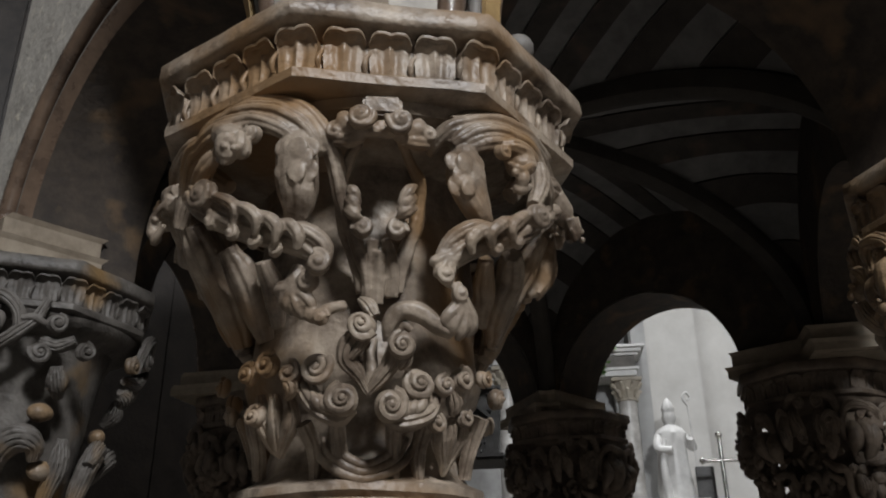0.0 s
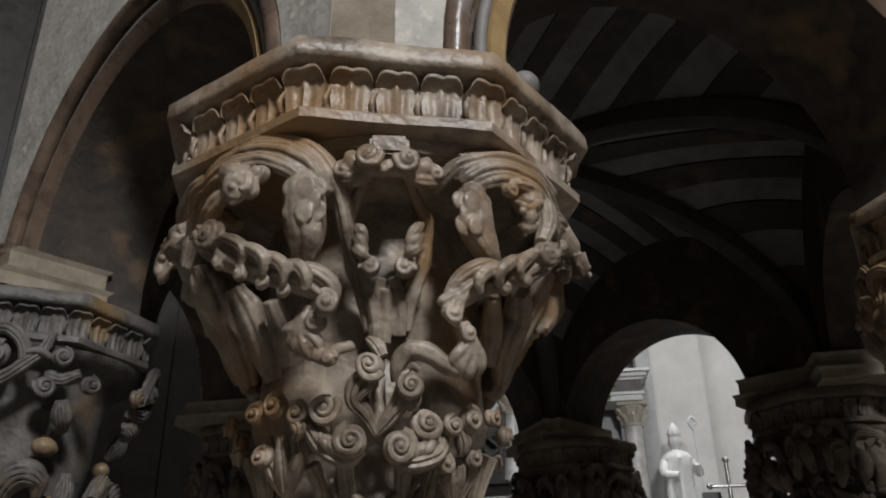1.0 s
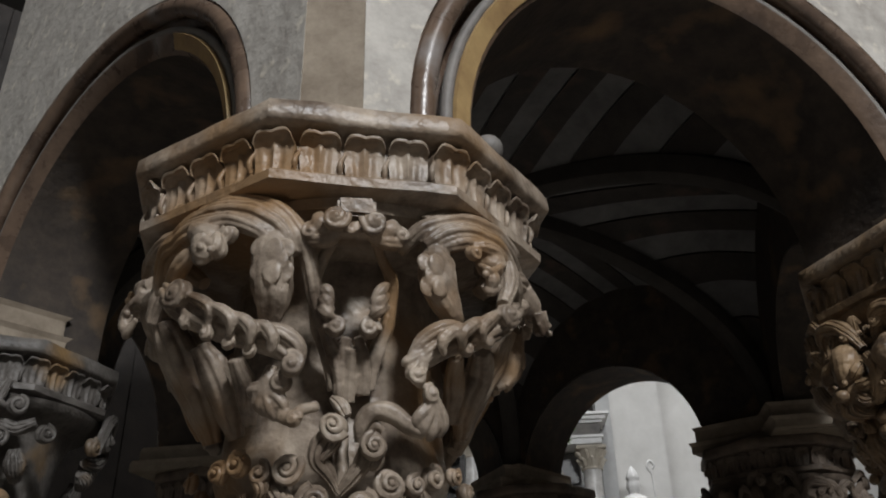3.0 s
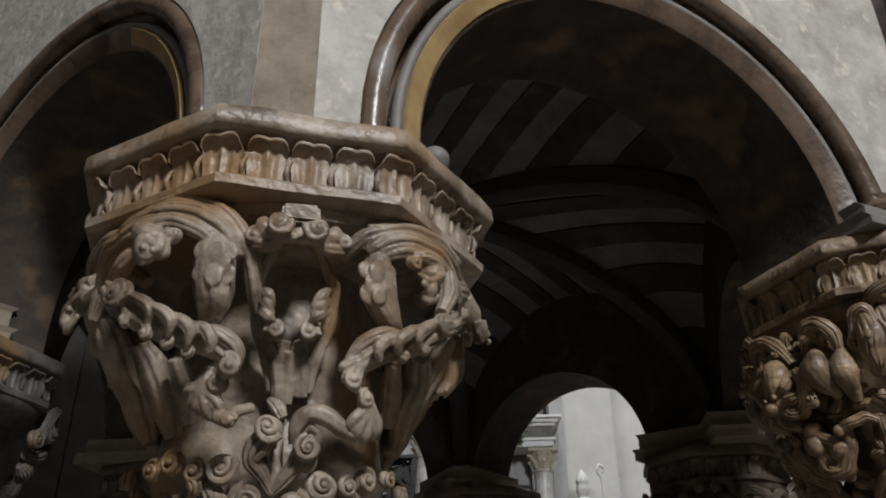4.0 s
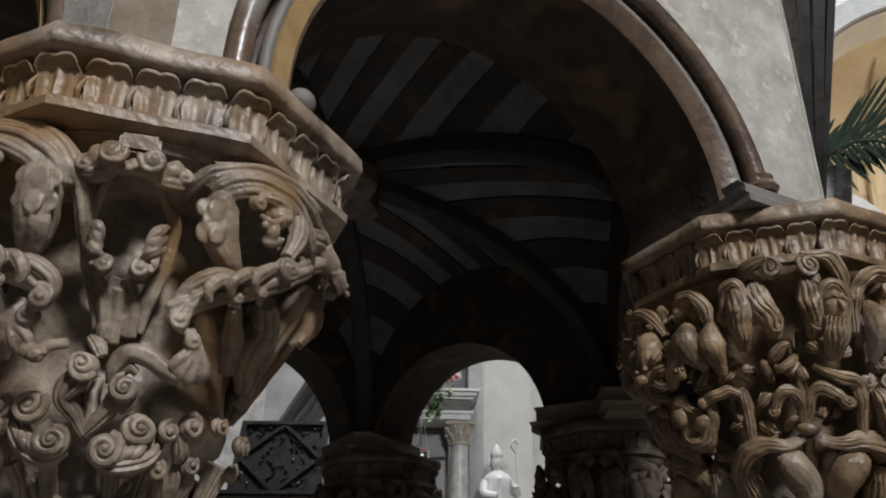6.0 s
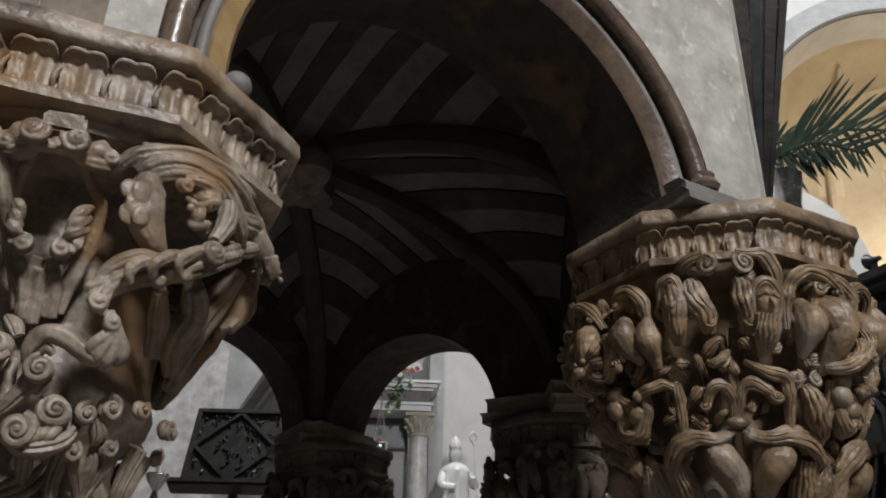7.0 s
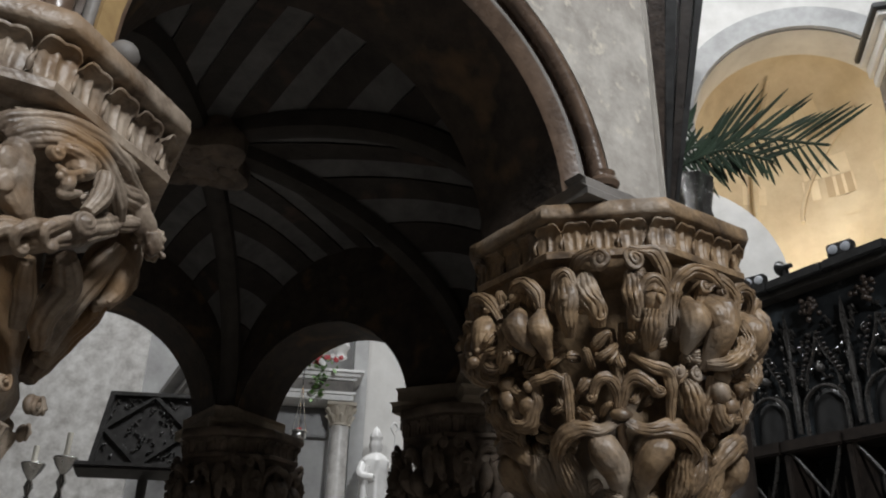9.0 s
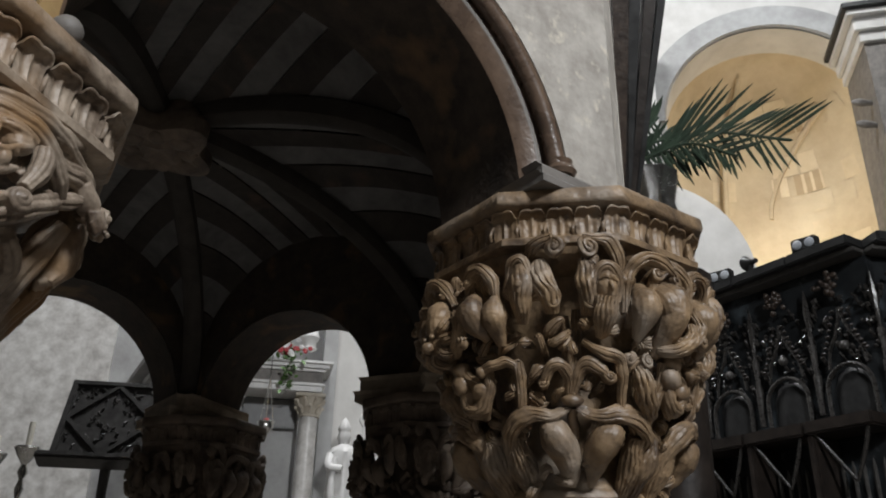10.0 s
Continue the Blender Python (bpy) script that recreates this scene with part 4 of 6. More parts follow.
def scroll_ring(k):
    """Ring of fat scrolls with drooping leaves under them."""
    k.volute(-108.2, 1.894, .218, .022, 1, 100, 1.8)
    k.volute(-116.3, 1.931, .216, .021, -1, 40, 1.7)
    k.volute(-94, 1.889, .218, .022, -1, 80, 1.8)
    k.volute(-85.3, 1.914, .216, .021, 1, 140, 1.7)
    k.volute(-134, 1.942, .210, .017, 1, 60, 1.5)
    k.volute(-125.5, 1.930, .212, .016, -1, 90, 1.5)
    k.volute(-144.4, 1.938, .202, .016, 1, 60, 1.5)
    k.volute(178.1, 1.949, .188, .015, 1, 90, 1.5)
    k.volute(-68.5, 1.928, .210, .017, -1, 100, 1.5)
    k.volute(-76, 1.917, .212, .016, 1, 90, 1.5)
    k.volute(-52.9, 1.940, .196, .014, -1, 60, 1.4)
    k.volute(-21.3, 1.939, .182, .015, -1, 60, 1.5)
    k.volute(-143.9, 1.890, .190, .015, 1, 60, 1.4)
    k.volute(-76.8, 1.877, .196, .014, -1, 60, 1.4)
    k.volute(-63.7, 1.887, .192, .013, -1, 60, 1.4)
    k.volute(177.5, 1.911, .176, .015, 1, 60, 1.4)
    k.stem('curled_leaf', [(-123.6, 1.932, .192), (-120.5, 1.910, .200), (-115.7, 1.889, .204), (-109.8, 1.878, .204), (-104.3, 1.888, .202)], [.008, .012, .013, .012, .006], 3, .12)
    k.stem('curled_leaf', [(-76.5, 1.915, .192), (-80, 1.892, .200), (-86, 1.877, .204), (-91.5, 1.875, .204), (-96.8, 1.885, .202)], [.008, .012, .013, .012, .006], 3, .12)
    k.stem('curled_leaf', [(-117.7, 1.905, .212), (-115.8, 1.892, .216), (-113.6, 1.882, .212)], [.003, .006, .003], 0)
    k.stem('curled_leaf', [(-83, 1.902, .212), (-84.9, 1.889, .216), (-87.4, 1.878, .212)], [.003, .006, .003], 0)
    k.stem('curled_leaf', [(-115.4, 1.901, .212), (-113.7, 1.889, .216), (-111.8, 1.880, .212)], [.003, .006, .003], 0)
    k.stem('curled_leaf', [(-85.4, 1.898, .212), (-87.1, 1.886, .216), (-89.2, 1.877, .212)], [.003, .006, .003], 0)
    k.stem('curled_leaf', [(-113.1, 1.897, .212), (-111.7, 1.886, .216), (-110.1, 1.879, .212)], [.003, .006, .003], 0)
    k.stem('curled_leaf', [(-87.8, 1.894, .212), (-89.1, 1.883, .216), (-90.9, 1.877, .212)], [.003, .006, .003], 0)
    k.stem('curled_leaf', [(-110.8, 1.893, .212), (-109.7, 1.882, .216), (-108.4, 1.878, .212)], [.003, .006, .003], 0)
    k.stem('curled_leaf', [(-90.1, 1.891, .212), (-91.2, 1.880, .216), (-92.7, 1.877, .212)], [.003, .006, .003], 0)
    k.stem('curled_leaf', [(-144, 1.917, .182), (-143.9, 1.890, .180), (-142.1, 1.861, .164), (-141.3, 1.846, .152)], [.006, .01, .008, .003], 3, .12)
    k.stem('curled_leaf', [(-137, 1.914, .182), (-136.3, 1.887, .180), (-139, 1.860, .164), (-141.3, 1.846, .152)], [.006, .01, .008, .003], 3, .12)
    k.stem('curled_leaf', [(-130.8, 1.911, .182), (-129.5, 1.885, .180), (-136.1, 1.860, .164), (-141.3, 1.846, .152)], [.006, .01, .008, .003], 3, .12)
    k.stem('curled_leaf', [(-72.8, 1.886, .180), (-71.6, 1.868, .174), (-66.8, 1.848, .160), (-61.4, 1.827, .148)], [.005, .0085, .007, .003], 3, .12)
    k.stem('curled_leaf', [(-67.5, 1.888, .180), (-66, 1.870, .174), (-63.6, 1.849, .160), (-61.4, 1.827, .148)], [.005, .0085, .007, .003], 3, .12)
    k.stem('curled_leaf', [(-61.6, 1.891, .180), (-59.7, 1.872, .174), (-60.1, 1.850, .160), (-61.4, 1.827, .148)], [.005, .0085, .007, .003], 3, .12)
    k.stem('curled_leaf', [(-129.2, 1.930, .204), (-125, 1.913, .208), (-127.7, 1.903, .200)], [.006, .01, .004], 4, .14)
    k.stem('curled_leaf', [(-71.1, 1.917, .200), (-68.8, 1.901, .196), (-69, 1.889, .190)], [.006, .01, .004], 4, .14)
    k.stem('curled_leaf', [(-125.7, 1.879, .172), (-123.5, 1.850, .152), (-124.6, 1.815, .142)], [.01, .009, .006], 3, .1)
    k.stem('curled_leaf', [(-112, 1.877, .172), (-112.2, 1.848, .152), (-112.5, 1.814, .142)], [.01, .009, .006], 3, .1)
    k.stem('curled_leaf', [(-89.5, 1.878, .172), (-88.5, 1.849, .152), (-87.2, 1.815, .142)], [.01, .009, .006], 3, .1)
    k.stem('curled_leaf', [(-77.3, 1.880, .172), (-76.7, 1.851, .152), (-74.5, 1.816, .142)], [.01, .009, .006], 3, .1)
    k.stem('curled_leaf', [(-152.7, 1.895, .170), (-161.3, 1.867, .150), (-166.9, 1.829, .140)], [.012, .01, .008], 3, .1)
    k.stem('curled_leaf', [(177.8, 1.910, .158), (176.8, 1.883, .148), (175.9, 1.848, .138)], [.012, .01, .008], 3, .1)
    k.stem('curled_leaf', [(-36.4, 1.905, .164), (-34.6, 1.871, .148), (-32.3, 1.830, .138)], [.012, .01, .008], 3, .1)
    k.stem('curled_leaf', [(-124.7, 1.864, .150), (-117.7, 1.837, .153), (-100.6, 1.816, .153), (-83.7, 1.838, .153), (-76.8, 1.865, .150)], [.004, .0055, .006, .0055, .004], 0)
    k.stem('curled_leaf', [(-119.8, 1.864, .150), (-114.3, 1.841, .153), (-100.7, 1.825, .153), (-87.2, 1.842, .153), (-81.9, 1.864, .150)], [.004, .0055, .006, .0055, .004], 0)
    k.stem('curled_leaf', [(-114.6, 1.863, .150), (-110.7, 1.846, .153), (-100.8, 1.834, .153), (-91, 1.846, .153), (-87.3, 1.864, .150)], [.004, .0055, .006, .0055, .004], 0)


CREATURE_BELL = [(0.10, -0.545), (0.152, -0.545), (0.16, -0.537), (0.158, -0.527), (0.140, -0.519), (0.128, -0.505), (0.118, -0.47), (0.124, -0.435), (0.153, -0.41), (0.160, -0.39), (0.153, -0.36), (0.150, -0.33), (0.152, -0.29), (0.150, -0.23), (0.148, -0.18), (0.155, -0.125), (0.215, -0.112), (0.258, -0.10), (0.264, -0.087), (0.1, -0.086)]


def creature_capital(k):
    """Capital with winged creatures in pairs, forked stalks between them, and a ring of scrolls below."""
    ob = capital_thing(k, "brown carved stone capital with winged creatures and scrolled leaves", CARVED, -75.0, 0.325)
    z = ABACUS_Z[k]
    bell(ob, CREATURE_BELL, CARVED, z)
    c = Carver(ob, CARVED, QUARTERS)
    creature_west(Carver(ob, CARVED, (0, 104, 190), shrink=0.93))
    creature_east(Carver(ob, CARVED, (0, -104, 170), shrink=0.91))
    stalk_between(c)
    bm = bmesh.new()
    box(bm, 0.225, -0.024, 2.226, 0.276, 0.024, 2.250, 0.004)
    bmesh.ops.rotate(bm, verts=bm.verts, cent=(0, 0, 0), matrix=Matrix.Rotation(radians(-99), 3, "Z"))
    c.add("rosette_block", bm, "small plain block under the abacus")
    c = Carver(ob, CARVED, (0, 180))
    capes(c)
    tail_west(c)
    tail_east(c)
    heart_leaf(c)
    scroll_ring(c)
    shaft(k, z, CARVED)
    return ob


BIRD_TAPER = ((1.87, 1.92, 1.98, 2.05, 2.12, 2.2), (0.78, 0.80, 0.86, 0.92, 0.97, 1.0))


def bird_capital(k, mat, label, turn, r, mid=-134.6, hand=1, turns=QUARTERS):
    """Capital crowded with birds, masks and curling leaves in three tiers."""
    ob = capital_thing(k, label, mat, turn, r)
    z = ABACUS_Z[k]
    bell(ob, [(q * 0.93 if -0.5 < dz < -0.2 else q, dz) for q, dz in BELL], mat, z)
    c = Carver(ob, mat, turns, z - 2.418, mid, hand, BIRD_TAPER, wear=0.0052)
    L, S, V = "curled_leaf", "scroll", c.volute
    V(-4.6, 2.316, .305, .021, -1, 90)
    V(7.8, 2.314, .305, .023, 1, 120)
    c.stem(L, [(-16, 2.312, .275), (-11, 2.332, .293), (-5, 2.338, .302)], [.008, .012, .009], 4)
    c.stem(L, [(6, 2.336, .302), (15, 2.334, .296), (19.5, 2.30, .29), (20, 2.262, .28)], [.009, .014, .013, .008], 4)
    c.stem("limb", [(-11, 2.30, .272), (-10, 2.265, .288), (-7, 2.228, .288), (-6.5, 2.195, .268)], [.014, .022, .021, .010], 6, .17)
    c.stem("limb", [(7.5, 2.295, .28), (7, 2.256, .293), (7.5, 2.222, .292), (7, 2.19, .275)], [.014, .022, .020, .010], 6, .17)
    V(7.4, 2.206, .298, .013, 1, 90)
    V(-5.5, 2.21, .292, .012, -1, 90)
    bm = bmesh.new()
    c.knob(bm, 13.4, 2.236, .302, .028, (.95, .8, 1.25))
    c.knob(bm, 13.4, 2.228, .329, .0075, (1, .7, 1.8))
    c.limb(bm, [(10.4, 2.243, .322), (12.2, 2.25, .329), (13.4, 2.246, .328), (14.6, 2.25, .329), (16.5, 2.243, .322)], [.003, .005, .004, .005, .003], 0, seg=8)
    c.limb(bm, [(13, 2.212, .312), (12, 2.182, .306), (11.5, 2.148, .28)], [.020, .021, .009], 8, .14)
    c.limb(bm, [(9, 2.225, .296), (10.5, 2.262, .306), (14, 2.274, .309), (17.5, 2.252, .302), (17.8, 2.215, .288)], [.008, .012, .013, .012, .007], 4, .12)
    c.add("mask", bm, "weathered carved mask with a beard")
    c.stem(L, [(21.6, 2.20, .28), (21.8, 2.258, .296), (26.5, 2.294, .31), (33.5, 2.296, .316), (40, 2.276, .313), (44, 2.235, .304)], [.009, .012, .014, .014, .012, .008], 4, .14)
    V(32.8, 2.266, .312, .016, 1, 60)
    V(39.5, 2.262, .316, .013, -1, 90)
    for pts, rad in (([(36.5, 2.252, .296), (38, 2.215, .319), (36.5, 2.175, .311), (33.5, 2.125, .278)], [.012, .027, .025, .008]), ([(27.6, 2.245, .286), (27.6, 2.2, .306), (25.5, 2.15, .28)], [.014, .027, .008]),
                     ([(-36.5, 2.24, .298), (-35.4, 2.202, .316), (-32.5, 2.155, .286)], [.012, .028, .009]), ([(-27.5, 2.235, .284), (-27.5, 2.193, .302), (-26.5, 2.145, .276)], [.012, .025, .008])):
        c.stem("wing", pts, rad, 8, .045)
    c.stem("tail", [(46.5, 2.218, .318), (49, 2.18, .322), (44.5, 2.148, .312), (37.5, 2.145, .298)], [.008, .015, .015, .008], 6, .16)
    V(49.6, 2.154, .324, .017, 1, 0)
    c.stem(L, [(-41.4, 2.245, .288), (-38.4, 2.284, .301), (-32.4, 2.292, .306), (-28, 2.265, .301), (-27.4, 2.222, .286)], [.008, .012, .014, .012, .007], 4, .14)
    V(-38.5, 2.27, .308, .012, -1, 90)
    bm = bmesh.new()
    c.limb(bm, [(-17.5, 2.288, .292), (-16.4, 2.25, .308), (-16.8, 2.215, .302), (-17.6, 2.18, .278)], [.012, .021, .019, .009], 6, .1)
    c.limb(bm, [(-22, 2.25, .292), (-20, 2.285, .302), (-16, 2.292, .304), (-13.5, 2.262, .294)], [.007, .012, .012, .007], 4, .14)
    c.knob(bm, -16.5, 2.238, .328, .007)
    c.add("mask", bm)
    bm = bmesh.new()
    c.knob(bm, -52, 2.162, .312, .036, (.85, 1, 1.05))
    once = Carver(ob, mat, turns[:1], z - 2.418, mid, hand, BIRD_TAPER)
    for q in range(9):
        th = 2 * math.pi * q / 9
        once.stem("mane_lock", [(-52 + 4.5 * math.cos(th), 2.165 + .024 * math.sin(th), .332), (-52 + 7.6 * math.cos(th), 2.165 + .042 * math.sin(th), .328), (-52 + 9.2 * math.cos(th + .3), 2.165 + .054 * math.sin(th + .3), .31)], [.009, .012, .005], 4, .16)
    c.knob(bm, -52, 2.152, .35, .013, (1, 1.2, .9))
    c.knob(bm, -54, 2.172, .346, .006)
    c.knob(bm, -50, 2.172, .346, .006)
    once.add("lion_head", bm, "carved lion head with a ringed mane")
    rest = Carver(ob, mat, [0], z - 2.418, mid + 90, hand)
    rest.stem("wing", [(-56, 2.25, .295), (-54, 2.205, .315), (-50, 2.16, .29)], [.012, .027, .009], 8, .05)
    rest.volute(-49, 2.24, .318, .02, 1, 90)
    rest.stem("curled_leaf", [(-58, 2.2, .29), (-57, 2.262, .30), (-51, 2.29, .312), (-45, 2.262, .318), (-45, 2.225, .312)], [.009, .013, .015, .013, .008], 5, .14)
    rest.stem("curled_leaf", [(-56, 2.13, .285), (-51, 2.128, .31), (-46, 2.15, .322), (-45, 2.178, .318)], [.009, .014, .014, .008], 5, .14)
    # middle tier
    c.stem(S, [(-0.4, 2.05, .25), (-1.5, 2.086, .263), (-5, 2.102, .273), (-9.4, 2.087, .273), (-11, 2.066, .268)], [.008, .010, .011, .010, .007], 4)
    c.stem(S, [(0.6, 2.05, .25), (2.1, 2.086, .263), (6.1, 2.102, .273), (11.6, 2.088, .276), (14, 2.07, .276)], [.008, .010, .011, .010, .007], 4)
    V(14.2, 2.077, .280, .014, 1, 120)
    V(-10.8, 2.07, .274, .012, -1, 90)
    c.stem("bar", [(4.6, 2.142, .27), (12, 2.118, .282), (17.6, 2.111, .283), (19.2, 2.088, .278), (19.1, 2.025, .266)], [.008, .012, .012, .011, .010], 4, .08)
    V(22.2, 2.112, .284, .015, -1, 90)
    V(29.2, 2.108, .288, .015, 1, 90)
    c.stem("limb", [(26.6, 2.10, .274), (27.6, 2.07, .284), (29.6, 2.037, .278), (33.6, 2.02, .266)], [.012, .020, .019, .010], 6, .16)
    c.stem("limb", [(38, 2.112, .282), (36, 2.07, .277), (32.5, 2.03, .266), (31, 1.99, .25)], [.010, .013, .013, .009], 4)
    bm = bmesh.new()
    c.knob(bm, 40.6, 2.112, .290, .016)
    c.knob(bm, 46.8, 2.068, .282, .018, (1, 1.2, .9))
    c.limb(bm, [(40.6, 2.112, .285), (43, 2.088, .283), (46.8, 2.068, .28), (42, 2.02, .262)], [.009, .013, .013, .010], 4)
    c.add("bird", bm, "small carved bird among leaves")
    c.stem(S, [(-20.4, 2.10, .27), (-25.5, 2.112, .281), (-31.5, 2.107, .286), (-34.6, 2.096, .286)], [.008, .010, .010, .008], 4)
    c.stem("bar", [(-20.4, 2.108, .272), (-20.0, 2.075, .27), (-20.4, 2.03, .262)], [.008, .011, .009], 4)
    c.knob(bm := bmesh.new(), -34.6, 2.098, .290, .011)
    c.knob(bm, -46, 2.086, .288, .021, (1, .95, 1.1))
    c.limb(bm, [(-46, 2.085, .278), (-42.5, 2.042, .282), (-37.5, 2.04, .277), (-34, 2.072, .276), (-33, 2.10, .276)], [.012, .019, .018, .013, .008], 6, .1)
    c.add("crouching_figure", bm, "small worn crouching creature")
    # lower tier
    c.stem(L, [(-1.4, 2.027, .263), (-8.4, 2.013, .269), (-15.4, 2.016, .272), (-23.4, 2.006, .267), (-29, 1.97, .25), (-29, 1.935, .235)], [.006, .012, .017, .021, .018, .010], 5, .16, .65)
    c.stem(L, [(1.2, 2.027, .263), (8.6, 2.013, .269), (16.6, 2.016, .272), (25.6, 2.012, .269), (31.6, 1.985, .259), (32.6, 1.95, .245)], [.006, .012, .017, .021, .018, .010], 5, .16, .65)
    bm = bmesh.new()
    c.knob(bm, 0, 2.036, .268, .013, (.8, 1.5, .7))
    c.limb(bm, [(0, 2.03, .258), (0, 2.0, .235), (0, 1.95, .205)], [.010, .010, .008], 0)
    c.add("knot", bm)
    c.stem("breast", [(-11.5, 2.004, .238), (-7.6, 1.98, .258), (-2.8, 1.945, .237), (-1.6, 1.90, .2)], [.010, .029, .024, .008], 8, .035)
    c.stem("breast", [(17.5, 2.004, .238), (14, 1.98, .258), (9.6, 1.945, .237), (8.4, 1.90, .2)], [.010, .029, .024, .008], 8, .035)
    c.stem("hanging_leaf", [(-26.6, 1.985, .246), (-25.4, 1.935, .222), (-22.4, 1.885, .19)], [.018, .025, .012], 8, .12)
    c.stem("hanging_leaf", [(29, 1.985, .246), (28.4, 1.935, .222), (25.4, 1.885, .19)], [.018, .025, .012], 8, .12)
    c.stem("hanging_leaf", [(-41, 1.99, .24), (-41, 1.94, .225), (-40, 1.885, .185)], [.018, .032, .014], 8, .12)
    c.stem("hanging_leaf", [(3.4, 1.93, .19), (5.4, 1.90, .186), (11, 1.875, .17)], [.008, .014, .008], 5, .12)
    c.stem("stem", [(-2, 2.20, .235), (-1, 2.13, .238), (-.6, 2.06, .246)], .011, 3)
    c.stem("stem", [(3.5, 2.21, .24), (2.2, 2.14, .24), (1.4, 2.06, .246)], .011, 3)
    c.filler(90, 8, 1.90, 2.28)
    shaft(k, z, mat)
    return ob


def scroll_capital(k):
    """Capital of heavy crossing scrolls over a plain grey bell."""
    ob = capital_thing(k, "grey-brown carved stone capital of crossing scrolls and buds, colour dimmed for weak light", CARVED_GREY, -107.0, 0.305)
    z = ABACUS_Z[k]
    bell(ob, BELL, CARVED_GREY, z)
    c = Carver(ob, CARVED_GREY, QUARTERS, z - 2.36, -80.0, 1)
    c.volute(-12.5, 2.236, .285, .032, 1, 60, 1.5)
    c.stem("hood", [(-19, 2.20, .27), (-18, 2.262, .285), (-11, 2.29, .292), (-4, 2.268, .29), (-1, 2.225, .28), (-4, 2.19, .268)], [.010, .013, .014, .014, .012, .008], 4)
    c.stem("scroll", [(-27, 2.17, .258), (-18, 2.172, .266), (-8, 2.19, .276), (0, 2.222, .284), (5, 2.252, .288), (8, 2.292, .29)], [.010, .016, .015, .013, .011, .009], 4, .15)
    c.stem("cross_bar", [(-1, 2.244, .292), (3.5, 2.246, .298), (8, 2.236, .294)], .0085, 0)
    c.volute(12.8, 2.243, .287, .024, -1, 90)
    c.volute(8.6, 2.180, .270, .027, 1, 160)
    c.volute(25.5, 2.190, .302, .024, -1, 90)
    c.volute(-32, 2.20, .285, .024, -1, 90)
    c.stem("scroll", [(8, 2.21, .26), (16, 2.20, .265), (22, 2.215, .285)], [.010, .016, .012], 5, .15)
    c.stem("leaf", [(18, 2.16, .255), (20, 2.125, .25), (24, 2.10, .232)], [.012, .022, .010], 7, .14)
    c.stem("leaf", [(-24, 2.15, .25), (-20, 2.14, .255), (-14, 2.12, .245)], [.012, .02, .010], 7, .14)
    bm = bmesh.new()
    c.knob(bm, 17.5, 2.066, .212, .022, (.9, 1.3, .9))
    c.add("bud", bm, "ochre bud", CARVED_GOLD)
    bm = bmesh.new()
    c.knob(bm, 26, 1.95, .19, .024, (.9, 1.2, .9))
    c.add("bud", bm, "ochre bud", CARVED_GOLD)
    c.stem("leaf", [(-2, 1.94, .18), (1, 1.985, .205), (8, 2.008, .226), (16, 1.995, .224), (18, 1.965, .212)], [.014, .026, .028, .022, .010], 7, .12)
    c.stem("leaf", [(-24, 1.98, .2), (-18, 2.02, .21), (-16, 1.94, .18), (-16, 1.87, .165)], [.012, .022, .022, .012], 7, .12)
    c.stem("leaf", [(34, 2.02, .21), (35, 1.96, .2), (34, 1.88, .168)], [.012, .024, .012], 7, .12)
    shaft(k, z, CARVED_GREY)
    return ob


creature_capital(0)
bird_capital(1, CARVED_GOLD, "ochre-brown carved stone capital with birds, masks and curled leaves", -113.9, 0.314)
scroll_capital(5)
# rear capitals take the darkened stone in place of real shade
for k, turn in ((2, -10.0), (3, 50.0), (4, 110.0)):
    bird_capital(k, CARVED_DARK, "carved capital with the shade of the vault put into its dark colour", turn, 0.31, {2: -140.0, 3: -110.0, 4: -80.0}[k], 1).scale = (0.84, 0.84, 1.0)


# ---- church round about ----
def plain(name, lo, hi, mat, label, category, m=None):
    bm = bmesh.new()
    box(bm, *lo, *hi)
    ob = tagged(part(name, bm, mat, smooth=False), label, category, kind="structure")
    if m is not None:
        ob.matrix_world = m
    return ob


def framed(deg, x=0.0, y=0.0, z=0.0):
    """Frame turned so that its y axis points away, deg to the right of north."""
    return Matrix.Rotation(radians(-deg), 4, "Z") @ Matrix.Translation((x, y, z))


plain("floor", (-6, -6, -0.2), (14, 12, 0), FLOOR, "worn stone slab floor", "floor")
# added enclosing walls and ceiling, darker than pale church stone to cut fill light
plain("wall_south", (-6.3, -6.3, 0), (14, -6, 12), ENCLOSURE, "unseen enclosing wall on the nave side, kept dark to limit bounce", "wall")
plain("wall_west", (-6.3, -6, 0), (-6, 12, 12), ENCLOSURE, "unseen enclosing wall on the nave side, kept dark to limit bounce", "wall")
plain("wall_north", (-6, 11.7, 0), (14, 12, 12), ENCLOSURE, "plain enclosing wall, kept dark to limit bounce", "wall")
plain("wall_east", (13.7, -6, 0), (14, 11.7, 12), ENCLOSURE, "plain enclosing wall, kept dark to limit bounce", "wall")
plain("ceiling_nave", (-6.3, -6.3, 12), (14, 12, 12.3), ENCLOSURE, "unseen enclosing ceiling, kept dark to limit bounce", "ceiling")


